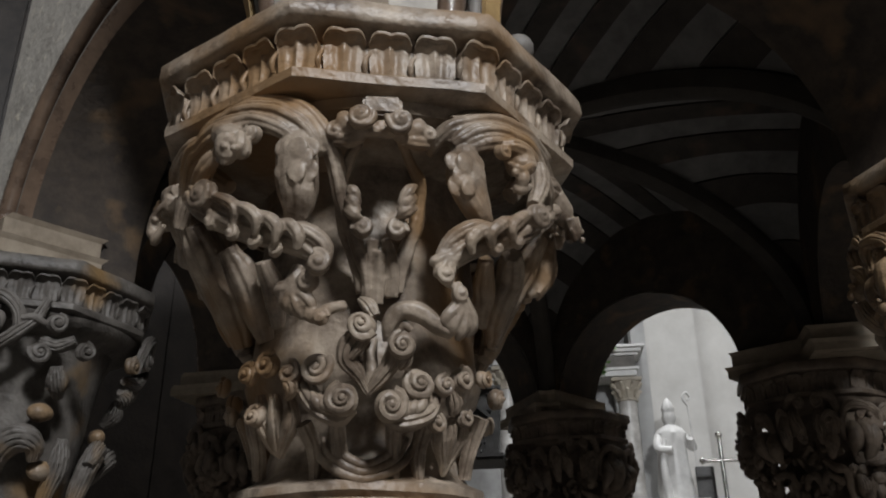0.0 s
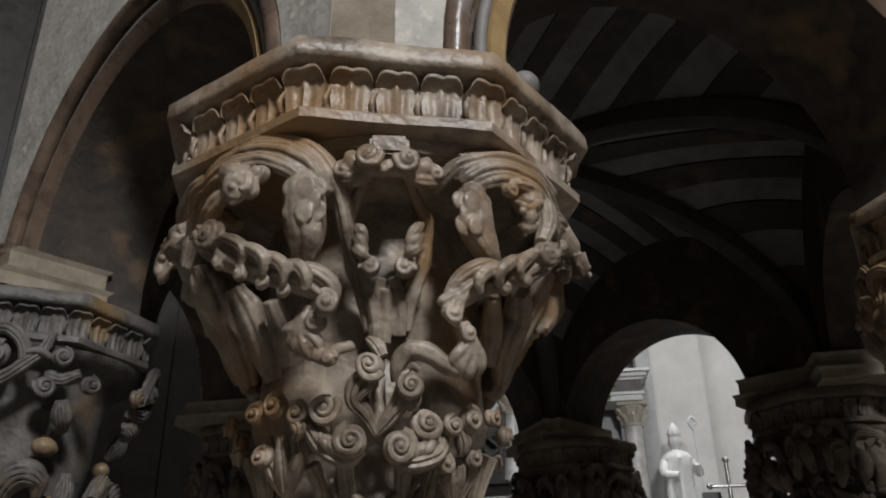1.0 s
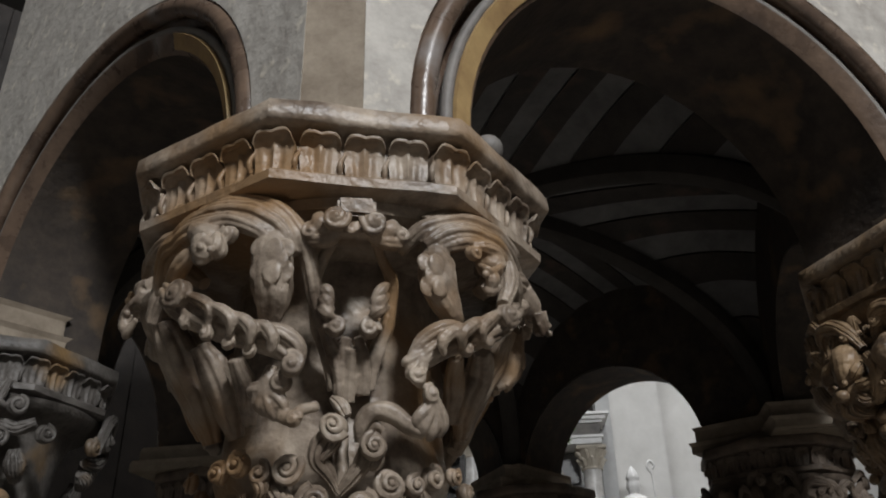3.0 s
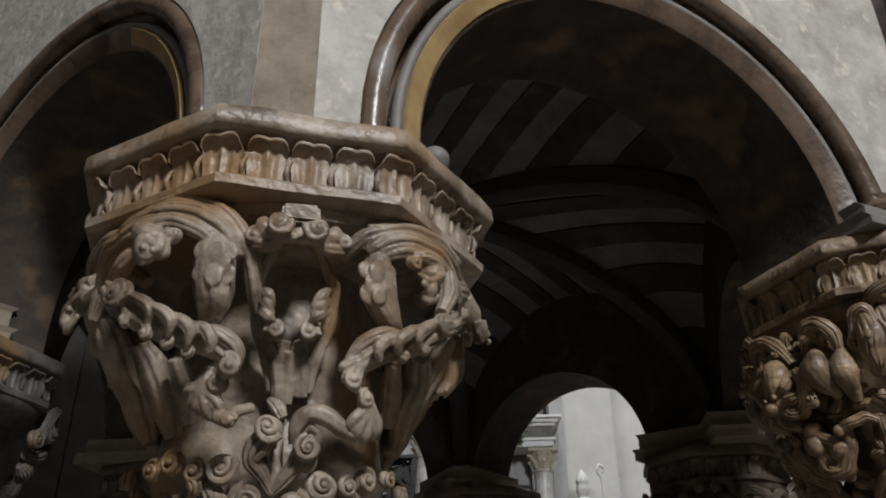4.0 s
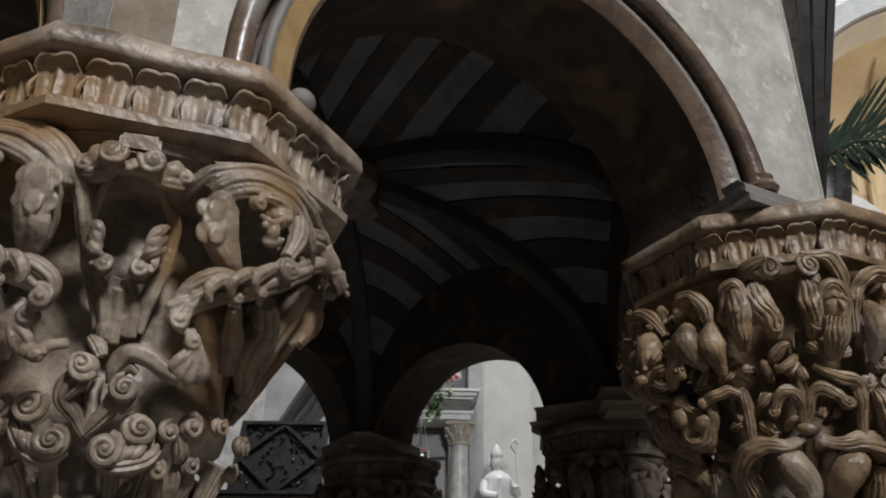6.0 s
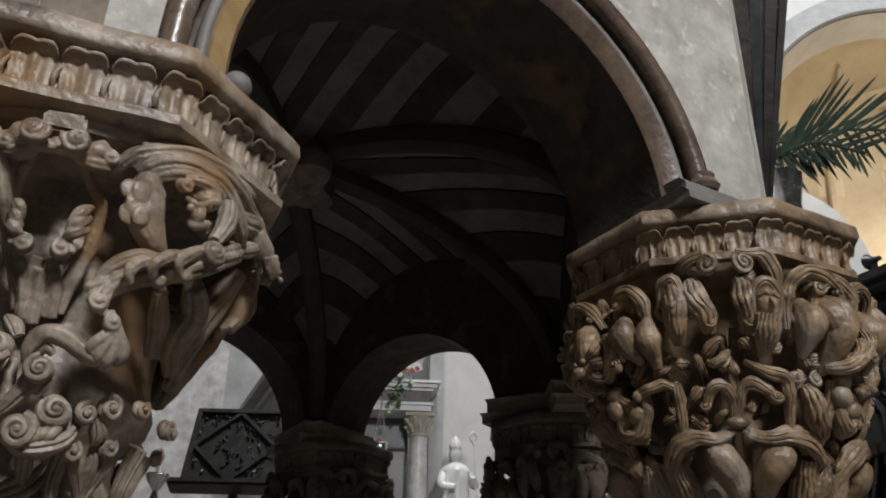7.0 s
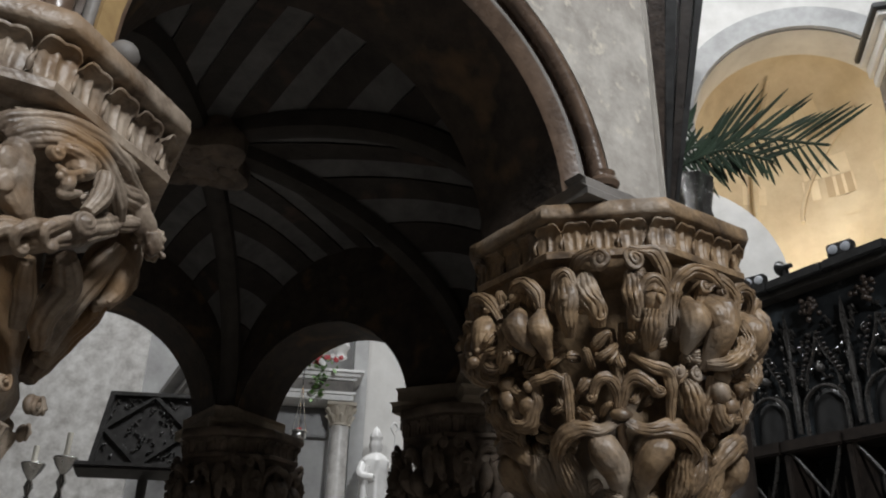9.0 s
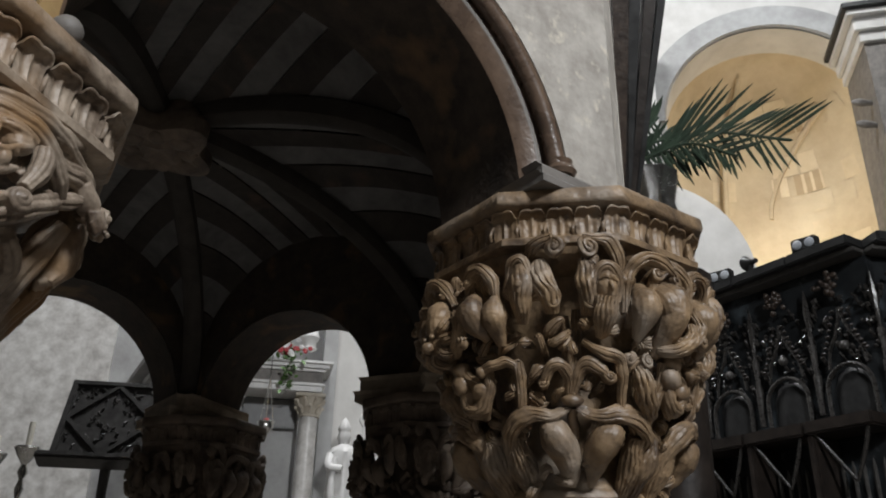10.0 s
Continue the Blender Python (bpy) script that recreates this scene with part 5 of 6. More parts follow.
def lamp_surround(name, m, w, h):
    """Made-up stone surround beside an unseen area lamp; the wall behind has no opening."""
    ob = thing(name, "plain stone surround added by an unseen area lamp", "window", m, kind="structure")
    for lo, hi in (((-w / 2 - .2, -h / 2 - .2, -.05), (-w / 2, h / 2 + .2, .02)), ((w / 2, -h / 2 - .2, -.05), (w / 2 + .2, h / 2 + .2, .02)), ((-w / 2, h / 2, -.05), (w / 2, h / 2 + .2, .02)), ((-w / 2, -h / 2 - .2, -.05), (w / 2, -h / 2, .02))):
        bm = bmesh.new()
        box(bm, *lo, *hi, .01)
        part("surround", bm, ENCLOSURE, ob)


# surrounds added out of view, two on walls and two on the ceiling
lamp_surround("window_1", Matrix.Translation((0.1, -5.97, 6.1)) @ Matrix.Rotation(radians(90), 4, "X"), 1.3, 1.4)
lamp_surround("window_2", Matrix.Translation((-5.97, -2.5, 6.0)) @ Matrix.Rotation(radians(90), 4, "Y"), 2.3, 1.5)
lamp_surround("window_3", Matrix.Translation((2.4, 3.2, 11.98)), 1.7, 1.7)
lamp_surround("window_4", Matrix.Translation((6.4, 0.4, 11.98)), 1.3, 1.3)

# choir wall behind the altar, with a bright pilaster
A = framed(25)
plain("wall_choir", (-6.0, 8.6, 0), (1.12, 8.9, 9), PLASTER_GREY, "grey marble wall of the choir", "wall", A)
plain("wall_choir_bay", (1.12, 6.9, 0), (5.0, 7.1, 9), PLASTER, "pale stone wall of the choir", "wall", A)
plain("pilaster", (1.12, 6.55, 0), (1.60, 6.9, 9), PLASTER, "tall pale stone pilaster", "pilaster", A)
plain("pilaster_side", (0.99, 6.45, 0), (1.12, 6.7, 9), PLASTER_GREY, "narrow grey stone pilaster", "pilaster", A)
plain("wall_panel", (-3.2, 8.56, 0), (-1.3, 8.6, 9), VEINED, "veined pale marble wall slab", "wall", A)
plain("chancel_step", (-5.0, 2.9, 0), (3.2, 8.6, 0.95), FLOOR, "raised stone floor of the chancel", "floor", A)


def acanthus_cap(bm, r, z0, z1):
    lathe(bm, [(r * 0.4, z0), (r * 1.1, z0), (r * 1.1, z0 + 0.015), (r * 0.95, z0 + 0.02), (r * 1.05, z0 + 0.08), (r * 1.45, z1 - 0.03), (r * 0.5, z1 - 0.03)], 20)
    for tier, (zz, rr) in enumerate(((z0 + 0.03, r * 1.0), (z0 + 0.09, r * 1.12))):
        for q in range(8):
            a = 2 * math.pi * (q + 0.5 * tier) / 8
            tube(bm, [(rr * math.cos(a), rr * math.sin(a), zz), (rr * 1.12 * math.cos(a), rr * 1.12 * math.sin(a), zz + 0.04), (rr * 1.4 * math.cos(a), rr * 1.4 * math.sin(a), zz + 0.06), (rr * 1.42 * math.cos(a), rr * 1.42 * math.sin(a), zz + 0.045)], [.014, .018, .014, .008], 8, 3, .1, steps=3)
    box(bm, -r * 1.5, -r * 1.5, z1 - 0.03, r * 1.5, r * 1.5, z1, 0.005)


altar = thing("side_altar", "grey and white marble altar frame with columns and a moulded entablature", "altar", A)


def altar_column(x, y, z0, z1, r):
    bm = bmesh.new()
    lathe(bm, [(r * 1.3, 0.95), (r * 1.3, 1.1), (r * 1.05, 1.15), (r * 1.03, 1.8), (r * 0.9, z0)], 24)
    o = part("column_shaft", bm, VEINED, altar, "veined marble shaft")
    o.location = (x, y, 0)
    bm = bmesh.new()
    acanthus_cap(bm, r, z0, z1)
    o = part("column_capital", bm, CREAM, altar, "leafy cream capital")
    o.location = (x, y, 0)


altar_column(0.885, 6.25, 3.27, 3.47, 0.088)
altar_column(-0.18, 6.25, 3.42, 3.62, 0.088)


def entablature(x0, x1, y0, y1, z):
    for dz0, dz1, grow, mat in ((0.0, 0.05, 0.0, WHITE_MARBLE), (0.05, 0.075, 0.02, WHITE_MARBLE), (0.075, 0.18, -0.005, GREYSTONE), (0.18, 0.205, 0.02, WHITE_MARBLE), (0.205, 0.24, 0.05, WHITE_MARBLE), (0.24, 0.265, 0.08, WHITE_MARBLE)):
        bm = bmesh.new()
        box(bm, x0 - grow, y0 - grow, z + dz0, x1 + grow, y1, z + dz1, 0.004)
        part("frieze" if mat is GREYSTONE else "moulding", bm, mat, altar)


entablature(0.30, 0.98, 6.10, 6.6, 3.475)
entablature(-0.30, 0.02, 6.10, 6.6, 3.625)
bm = bmesh.new()
box(bm, 0.0, 6.5, 0.95, 0.80, 6.62, 3.47)
part("back_panel", bm, PLASTER_GREY, altar, "grey marble back panel", smooth=False)
# flat dark panel that paints the shadow of the altar recess
bm = bmesh.new()
box(bm, 0.30, 6.42, 3.2, 0.78, 6.5, 3.47, 0.01)
part("dark_panel", bm, SHADOWSTONE, altar, "dark panel coloured as the shadow of a recess")
# cornice that runs back along the choir wall
bm = bmesh.new()
for lo, hi in (((-0.06, 0.0, 0.0), (0.06, 2.2, 0.08)), ((-0.1, -0.04, 0.08), (0.1, 2.2, 0.13)), ((-0.05, 0.0, 0.13), (0.05, 2.2, 0.24)), ((-0.16, -0.1, 0.24), (0.16, 2.2, 0.31))):
    box(bm, *lo, *hi, 0.004)
o = part("side_cornice", bm, PLASTER_GREY, altar, "grey moulded cornice running along the wall")
o.matrix_basis = Matrix.Translation((-0.30, 6.15, 3.62)) @ Matrix.Rotation(radians(16), 4, "Z")
bm = bmesh.new()
lathe(bm, [(0.03, 3.9), (0.07, 3.92), (0.06, 3.98), (0.09, 4.03), (0.07, 4.1), (0.03, 4.13), (0.05, 4.18), (0.01, 4.25)], 16, (0.84, 6.3))
part("finial", bm, WHITE_MARBLE, altar)


def flower_spray(m, n, seed):
    rng = random.Random(seed)
    ob = thing("flower_arrangement", "red and white flowers with trailing green leaves on a ledge", "flowers", m)
    for kind, count, mat in (("leaf", 60, LEAF_LIGHT), ("red_flower", 16, PETAL), ("white_flower", 12, WHITE_MARBLE)):
        for _ in range(count * n // 10):
            x, z = rng.gauss(0, 0.085), rng.gauss(0.03, 0.05)
            if kind == "leaf" and rng.random() < 0.45:
                x, z = rng.gauss(0.07, 0.03), -rng.random() * 0.36
            bm = bmesh.new()
            if kind == "leaf":
                ln = rng.uniform(0.04, 0.07)
                rows = [[(-w, q, 0.25 * w), (0, q, 0), (w, q, 0.25 * w)] for q, w in ((0, .002), (ln * .4, ln * .32), (ln * .75, ln * .22), (ln, .001))]
                grid_faces(bm, rows)
            else:
                for q in range(5):
                    a = 2 * math.pi * q / 5
                    bead(bm, (0.013 * math.cos(a), 0, 0.013 * math.sin(a)), 0.011, 6, (1, .6, 1))
            o = part(kind, bm, mat, ob)
            o.matrix_basis = Matrix.Translation((x, rng.uniform(-0.06, 0.04), z)) @ Euler((rng.uniform(-1.2, 1.2), rng.uniform(-1.5, 1.5), rng.uniform(-3, 3))).to_matrix().to_4x4() if kind == "leaf" else Matrix.Translation((x, rng.uniform(-0.09, -0.02), z))


flower_spray(A @ Matrix.Translation((0.60, 6.04, 3.80)), 18, 3)

# statue of a robed saint with mitre and crozier, one plain marble form
bm = bmesh.new()
lathe(bm, [(0.05, 2.40), (0.14, 2.40), (0.15, 2.5), (0.125, 2.7), (0.12, 2.86), (0.135, 2.95), (0.10, 3.0), (0.045, 3.03), (0.05, 3.06), (0.06, 3.09), (0.052, 3.13), (0.05, 3.15), (0.058, 3.17), (0.035, 3.23), (0.004, 3.27)], 28, (0, 0), 0, 7, 0.06)
tube(bm, [(-.12, -.02, 2.93), (-.15, -.08, 2.82), (-.06, -.15, 2.80)], [.04, .04, .03], 10, 4, .1)
tube(bm, [(.12, -.02, 2.93), (.15, -.08, 2.84), (.12, -.13, 2.90)], [.04, .04, .025], 10, 4, .1)
tube(bm, [(.15, -.13, 2.42), (.14, -.13, 2.8), (.125, -.13, 3.18)], [.008, .008, .008], 8)
tube(bm, [(.125, -.13, 3.18), (.09, -.13, 3.24), (.12, -.13, 3.29), (.155, -.13, 3.25), (.135, -.13, 3.22)], [.01, .012, .012, .011, .008], 8)
tube(bm, [(-.1, -.08, 2.9), (-.13, -.1, 2.65), (-.11, -.09, 2.42)], [.03, .045, .05], 10, 5, .15)
statue = tagged(part("statue", bm, WHITE_MARBLE), "white marble statue of a robed figure on a plinth", "statue")
statue.matrix_world = A @ Matrix.Translation((1.21, 6.15, 0)) @ Matrix.Rotation(radians(15), 4, "Z")
plinth = thing("plinth", "grey marble plinth under a white statue", "plinth", A @ Matrix.Translation((1.21, 6.15, 0)))
bm = bmesh.new()
box(bm, -0.2, -0.2, 0.95, 0.2, 0.2, 2.34, 0.01)
part("body", bm, PLASTER_GREY, plinth)
bm = bmesh.new()
box(bm, -0.24, -0.24, 2.34, 0.24, 0.24, 2.40, 0.012)
part("cap", bm, WHITE_MARBLE, plinth)

cross = thing("crucifix", "polished silver altar cross on a tall stem", "crucifix", A @ Matrix.Translation((1.52, 5.7, 0)))
for name, pts, r in (("upright", [(0, 0, 2.1), (0, 0, 2.5), (0, 0, 2.86)], .017), ("cross_arm", [(-.15, 0, 2.66), (0, 0, 2.66), (.15, 0, 2.66)], .015)):
    bm = bmesh.new()
    tube(bm, pts, [r] * 3, 10)
    for p in (pts[0], pts[-1]):
        bead(bm, p, r * 1.8, 10)
    part(name, bm, SILVER, cross)
bm = bmesh.new()
lathe(bm, [(0.02, 0.95), (0.14, 0.95), (0.12, 1.02), (0.03, 1.1), (0.02, 1.6), (0.04, 1.65), (0.02, 1.7), (0.015, 2.12)], 16)
part("stem", bm, SILVER, cross)
screen = thing("dark_panel", "small black framed panel standing by the altar cross", "panel", A @ Matrix.Translation((1.43, 6.02, 0)))
bm = bmesh.new()
box(bm, -0.075, -0.015, 2.33, 0.075, 0.015, 2.66, 0.006)
part("board", bm, BLACKWOOD, screen)
bm = bmesh.new()
box(bm, -0.01, 0.0, 0.95, 0.01, 0.03, 2.33)
part("leg", bm, BLACKWOOD, screen)


def reading_stand():
    ob = thing("lectern", "black carved wooden lectern with a diamond panel on a slim pole", "lectern", A @ Matrix.Translation((-0.385, 4.0, 0)) @ Matrix.Rotation(radians(-3), 4, "Z"))
    desk = Matrix.Translation((-0.02, 0.0, 2.46)) @ Matrix.Rotation(radians(-24), 4, "X")
    w, h = 0.285, 0.565

    def put(name, lo, hi, bevel=0.004, turn=0.0, label="", parent=ob):
        bm = bmesh.new()
        box(bm, *lo, *hi, bevel)
        if turn:
            bmesh.ops.rotate(bm, verts=bm.verts, cent=((lo[0] + hi[0]) / 2, 0, (lo[2] + hi[2]) / 2), matrix=Matrix.Rotation(radians(turn), 3, "Y"))
        o = part(name, bm, BLACKWOOD, ob, label)
        o.matrix_basis = desk
        return o

    put("panel", (-w + .01, 0.0, 0.01), (w - .01, 0.02, h - .01))
    put("frame_side", (-w, -0.02, 0), (-w + 0.035, 0.025, h))
    put("frame_side", (w - 0.035, -0.02, 0), (w, 0.025, h))
    put("frame_top", (-w, -0.021, h - 0.035), (w, 0.026, h))
    put("frame_bottom", (-w, -0.021, 0), (w, 0.026, 0.035))
    put("ledge", (-w - 0.05, -0.1, -0.045), (w + 0.05, 0.03, 0.0), 0.012)
    for sx in (-1, 1):
        for sz in (-1, 1):
            cx, cz, ln = sx * (w - 0.03) / 2, h / 2 + sz * (h - 0.06) / 4, math.hypot(w - 0.03, (h - 0.06) / 2) / 2
            ang = math.degrees(math.atan2((h - 0.06) / 2, w - 0.03))
            put("lattice_bar", (cx - ln, -0.018, cz - 0.014), (cx + ln, 0.0, cz + 0.014), 0.003, ang * (1 if sx * sz > 0 else -1))
    rng = random.Random(5)
    bm = bmesh.new()
    for _ in range(90):
        x, z = rng.uniform(-w + .05, w - .05), rng.uniform(.05, h - .05)
        tube(bm, [(x, -.002, z), (x + rng.uniform(-.02, .02), -.008, z + .015), (x + rng.uniform(-.02, .02), -.002, z + .03)], [.003, .006, .002], 6, steps=3)
    o = part("carved_relief", bm, BLACKWOOD, ob, "shallow carved foliage relief")
    o.matrix_basis = desk
    tagged(o, kind="stuff")
    bm = bmesh.new()
    lathe(bm, [(0.17, 0.95), (0.17, 0.99), (0.04, 1.03), (0.026, 1.1), (0.026, 2.2), (0.03, 2.43)], 16, (0.02, 0.03))
    part("pole", bm, BLACKWOOD, ob)


reading_stand()


def candlestick(x, y, z, h):
    ob = thing("candlestick", "turned silver candlestick with a white candle", "candlestick", A @ Matrix.Translation((x, y, 0)))
    bm = bmesh.new()
    lathe(bm, [(0.11, 0.95), (0.1, 1.0), (0.03, 1.06), (0.02, 1.4), (0.035, 1.45), (0.02, 1.5), (0.018, z - 0.42), (0.04, z - 0.38), (0.016, z - 0.34), (0.03, z - 0.28), (0.014, z - 0.22), (0.034, z - 0.17), (0.018, z - 0.12), (0.06, z - 0.06), (0.085, z - 0.01), (0.08, z), (0.02, z)], 18)
    part("stick", bm, SILVER, ob)
    bm = bmesh.new()
    lathe(bm, [(0.005, z), (0.02, z), (0.02, z + h), (0.004, z + h + 0.003)], 14)
    part("candle", bm, WAX, ob, "white wax candle")


candlestick(-1.06, 5.0, 2.68, 0.17)
candlestick(-1.32, 5.2, 2.66, 0.12)

lamp = thing("sanctuary_lamp", "small silver hanging lamp with a red glass", "lamp", A @ Matrix.Translation((0.52, 5.2, 0)))
bm = bmesh.new()
lathe(bm, [(0.006, 2.84), (0.012, 2.87), (0.02, 2.89), (0.012, 2.9), (0.05, 2.93), (0.062, 2.96), (0.055, 2.98), (0.07, 2.985), (0.066, 2.995), (0.04, 2.99)], 20)
part("bowl", bm, SILVER, lamp)
bm = bmesh.new()
lathe(bm, [(0.006, 2.985), (0.018, 2.985), (0.02, 3.02), (0.006, 3.025)], 14)
part("glass", bm, PETAL, lamp, "red glass")
for q in range(3):
    a = 2 * math.pi * q / 3 + .4
    bm = bmesh.new()
    tube(bm, [(.062 * math.cos(a), .062 * math.sin(a), 2.985), (.03 * math.cos(a), .03 * math.sin(a), 3.15), (0, 0, 3.35)], [.003] * 3, 6)
    part("chain", bm, SILVER, lamp)
bm = bmesh.new()
tube(bm, [(0, 0, 3.35), (0, 0, 7.0), (0, 0, 12.0)], [.004] * 3, 6)
part("chain", bm, SILVER, lamp)

# dark boards added behind the pulpit to stand in for the darkness of the aisle
aisle = thing("wooden_screen", "tall dark boards added to blacken the view behind the left arch", "screen", framed(-20))
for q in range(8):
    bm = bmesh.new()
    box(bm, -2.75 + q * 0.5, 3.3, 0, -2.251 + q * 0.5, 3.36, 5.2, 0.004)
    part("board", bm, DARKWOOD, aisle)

# ---- right-hand side: transept arch, warm chapel vault, choir stalls ----
B = framed(50)
ACX, ACZ, AR = 3.12, 7.82, 1.36
bm = bmesh.new()
n = 40
arch = [(ACX + AR, 4.5)] + [(ACX + AR * math.cos(math.pi * k / n), ACZ + AR * math.sin(math.pi * k / n)) for k in range(n + 1)] + [(ACX - AR, 4.5)]
edge = [(8.0, 4.5)]
for k in range(n + 1):
    a = math.pi * k / n
    c, s = math.cos(a), math.sin(a)
    t = min((8.0 - ACX) / c if c > 1e-6 else 1e9, (-1.0 - ACX) / c if c < -1e-6 else 1e9, (11.9 - ACZ) / s if s > 1e-6 else 1e9)
    edge.append((ACX + t * c, ACZ + t * s))
edge.append((-1.0, 4.5))
grid_faces(bm, [[(x, 9.0, z) for x, z in edge], [(x, 9.0, z) for x, z in arch], [(x, 9.55, z) for x, z in arch], [(x, 9.55, z) for x, z in edge]])
box(bm, -1.0, 9.0, 0.0, 8.0, 9.55, 4.5)
o = tagged(part("wall_transept", bm, PLASTER), "pale stone wall with a round arch", "wall", kind="structure")
o.matrix_world = B
bm = bmesh.new()
rings = []
for rho, y in ((0.34, 8.97), (0.34, 8.93), (0.02, 8.93), (0.0, 8.97)):
    rings.append([(ACX + (AR + rho) * math.cos(math.pi * k / n), y, ACZ + (AR + rho) * math.sin(math.pi * k / n)) for k in range(n + 1)])
grid_faces(bm, rings)
o = tagged(part("trim_arch", bm, PLASTER_GREY), "flat grey band round the arch", "trim", kind="structure")
o.matrix_world = B
# chapel: curved warm wall and half dome, with two ribs
chapel = thing("chapel_vault", "warm lit vaulted chapel of large golden stone blocks", "vault", B, kind="structure")
bm = bmesh.new()
rows = []
for q in range(19):
    a = math.pi * q / 18
    col = []
    for z in (4.5, 5.4, 6.3, 7.2):
        col.append((ACX - 1.62 * math.cos(a), 9.55 + 1.5 * math.sin(a), z))
    for e in range(1, 9):
        el = math.pi / 2 * e / 8
        col.append((ACX - 1.62 * math.cos(a) * math.cos(el), 9.55 + 1.5 * math.sin(a) * math.cos(el), 7.2 + 2.1 * math.sin(el)))
    rows.append(col)
grid_faces(bm, rows)
part("apse_wall", bm, WARM_STONE, chapel, "curved warm stone wall and half dome")
for a0 in (70,):
    a = radians(a0)
    bm = bmesh.new()
    tube(bm, [(ACX - 1.5 * math.cos(a), 9.55 + 1.4 * math.sin(a), 4.6), (ACX - 1.5 * math.cos(a), 9.55 + 1.4 * math.sin(a), 6.6), (ACX - 1.25 * math.cos(a), 9.55 + 1.18 * math.sin(a), 8.2), (ACX - .5 * math.cos(a), 9.55 + .5 * math.sin(a), 9.1)], [.05, .05, .045, .04], 10, 4, .1)
    part("wall_rib", bm, WARM_STONE, chapel)
rng = random.Random(9)
for q in range(26):
    a, z = radians(rng.uniform(35, 150)), 4.7 + 0.34 * rng.randrange(8)
    da, hgt = radians(rng.uniform(7, 14)), 0.31
    bm = bmesh.new()
    rows = [[(ACX - (1.62 - .012) * math.cos(a + da * f), 9.55 + (1.5 - .012) * math.sin(a + da * f), zz) for f in (0, .33, .66, 1)] for zz in (z, z + hgt)]
    grid_faces(bm, rows)
    if z + hgt < 7.2:
        part("stone_block", bm, rng.choice((WARM_STONE, WARM_STONE_PALE, WARM_STONE_DARK)), chapel)
    else:
        bm.free()


def dome(a, el, inset=0.988):
    return (ACX - 1.62 * inset * math.cos(a) * math.cos(el), 9.55 + 1.5 * inset * math.sin(a) * math.cos(el), 7.2 + 2.1 * inset * math.sin(el))


for _ in range(22):
    a, el = radians(rng.uniform(60, 150)), radians(9 * rng.randrange(6))
    da = radians(rng.uniform(8, 15))
    bm = bmesh.new()
    grid_faces(bm, [[dome(a + da * f, el + radians(8.6) * g) for f in (0, .33, .66, 1)] for g in (0, .5, 1)])
    part("stone_block", bm, rng.choice((WARM_STONE, WARM_STONE_PALE, WARM_STONE_DARK)), chapel)
bm = bmesh.new()
tube(bm, [dome(radians(a), radians(el), 0.98) for a, el in ((96, 0), (97, 6), (103, 17), (114, 28), (128, 37), (145, 42))], [.03, .035, .035, .035, .035, .03], 8, 2, .06)
part("wall_rib", bm, WARM_STONE, chapel, "thin curved rib across the half dome")
# pale curved shoulder of the nearer arch
bm = bmesh.new()
cx, cz, r = 1.15, 5.35, 1.42
path = [(cx + r * math.cos(math.pi / 2 * k / 20), cz + r * math.sin(math.pi / 2 * k / 20)) for k in range(21)]
rows = [[(-1.0, 8.6, cz + r * k / 20) for k in range(21)], [(x, 8.6, z) for x, z in path], [(x, 8.9, z) for x, z in path]]
grid_faces(bm, rows)
o = tagged(part("trim_shoulder", bm, PLASTER), "pale curved shoulder of an arch", "trim", kind="structure")
o.matrix_world = B
pier = thing("wall_pier", "grey stone pier under a white moulded cornice", "pier", B, kind="structure")
bm = bmesh.new()
box(bm, 4.05, 8.0, 0, 5.8, 8.9, 8.02)
part("pier_body", bm, GREYSTONE, pier, smooth=False)
for z0, z1, g, mat in ((8.02, 8.16, .05, PLASTER), (8.16, 8.34, .10, PLASTER), (8.34, 8.42, .17, PLASTER), (8.42, 8.50, .22, IRON)):
    bm = bmesh.new()
    box(bm, 4.05 - g, 8.0 - g, z0, 5.8 + g, 8.9, z1, 0.01)
    part("cornice", bm, mat, pier)
for zz in (7.3, 7.0):
    bm = bmesh.new()
    tube(bm, [(4.05, 8.2, zz), (3.9, 8.15, zz), (3.82, 8.15, zz + .02)], [.03, .05, .02], 8)
    part("bracket", bm, GREYSTONE, pier)

# choir stalls
BX, BY = 2.47, 4.28
STALL = B @ Matrix.Translation((BX, BY, 0)) @ Matrix.Rotation(radians(-45), 4, "Z")


def ogee(bm, half, z0, z1, r, y):
    for s in (-1, 1):
        tube(bm, [(s * half, y, z0), (s * half * .85, y, z0 + (z1 - z0) * .3), (s * half * .42, y, z0 + (z1 - z0) * .55), (s * half * .12, y, z0 + (z1 - z0) * .8), (0, y, z1)], [r] * 5, 8)


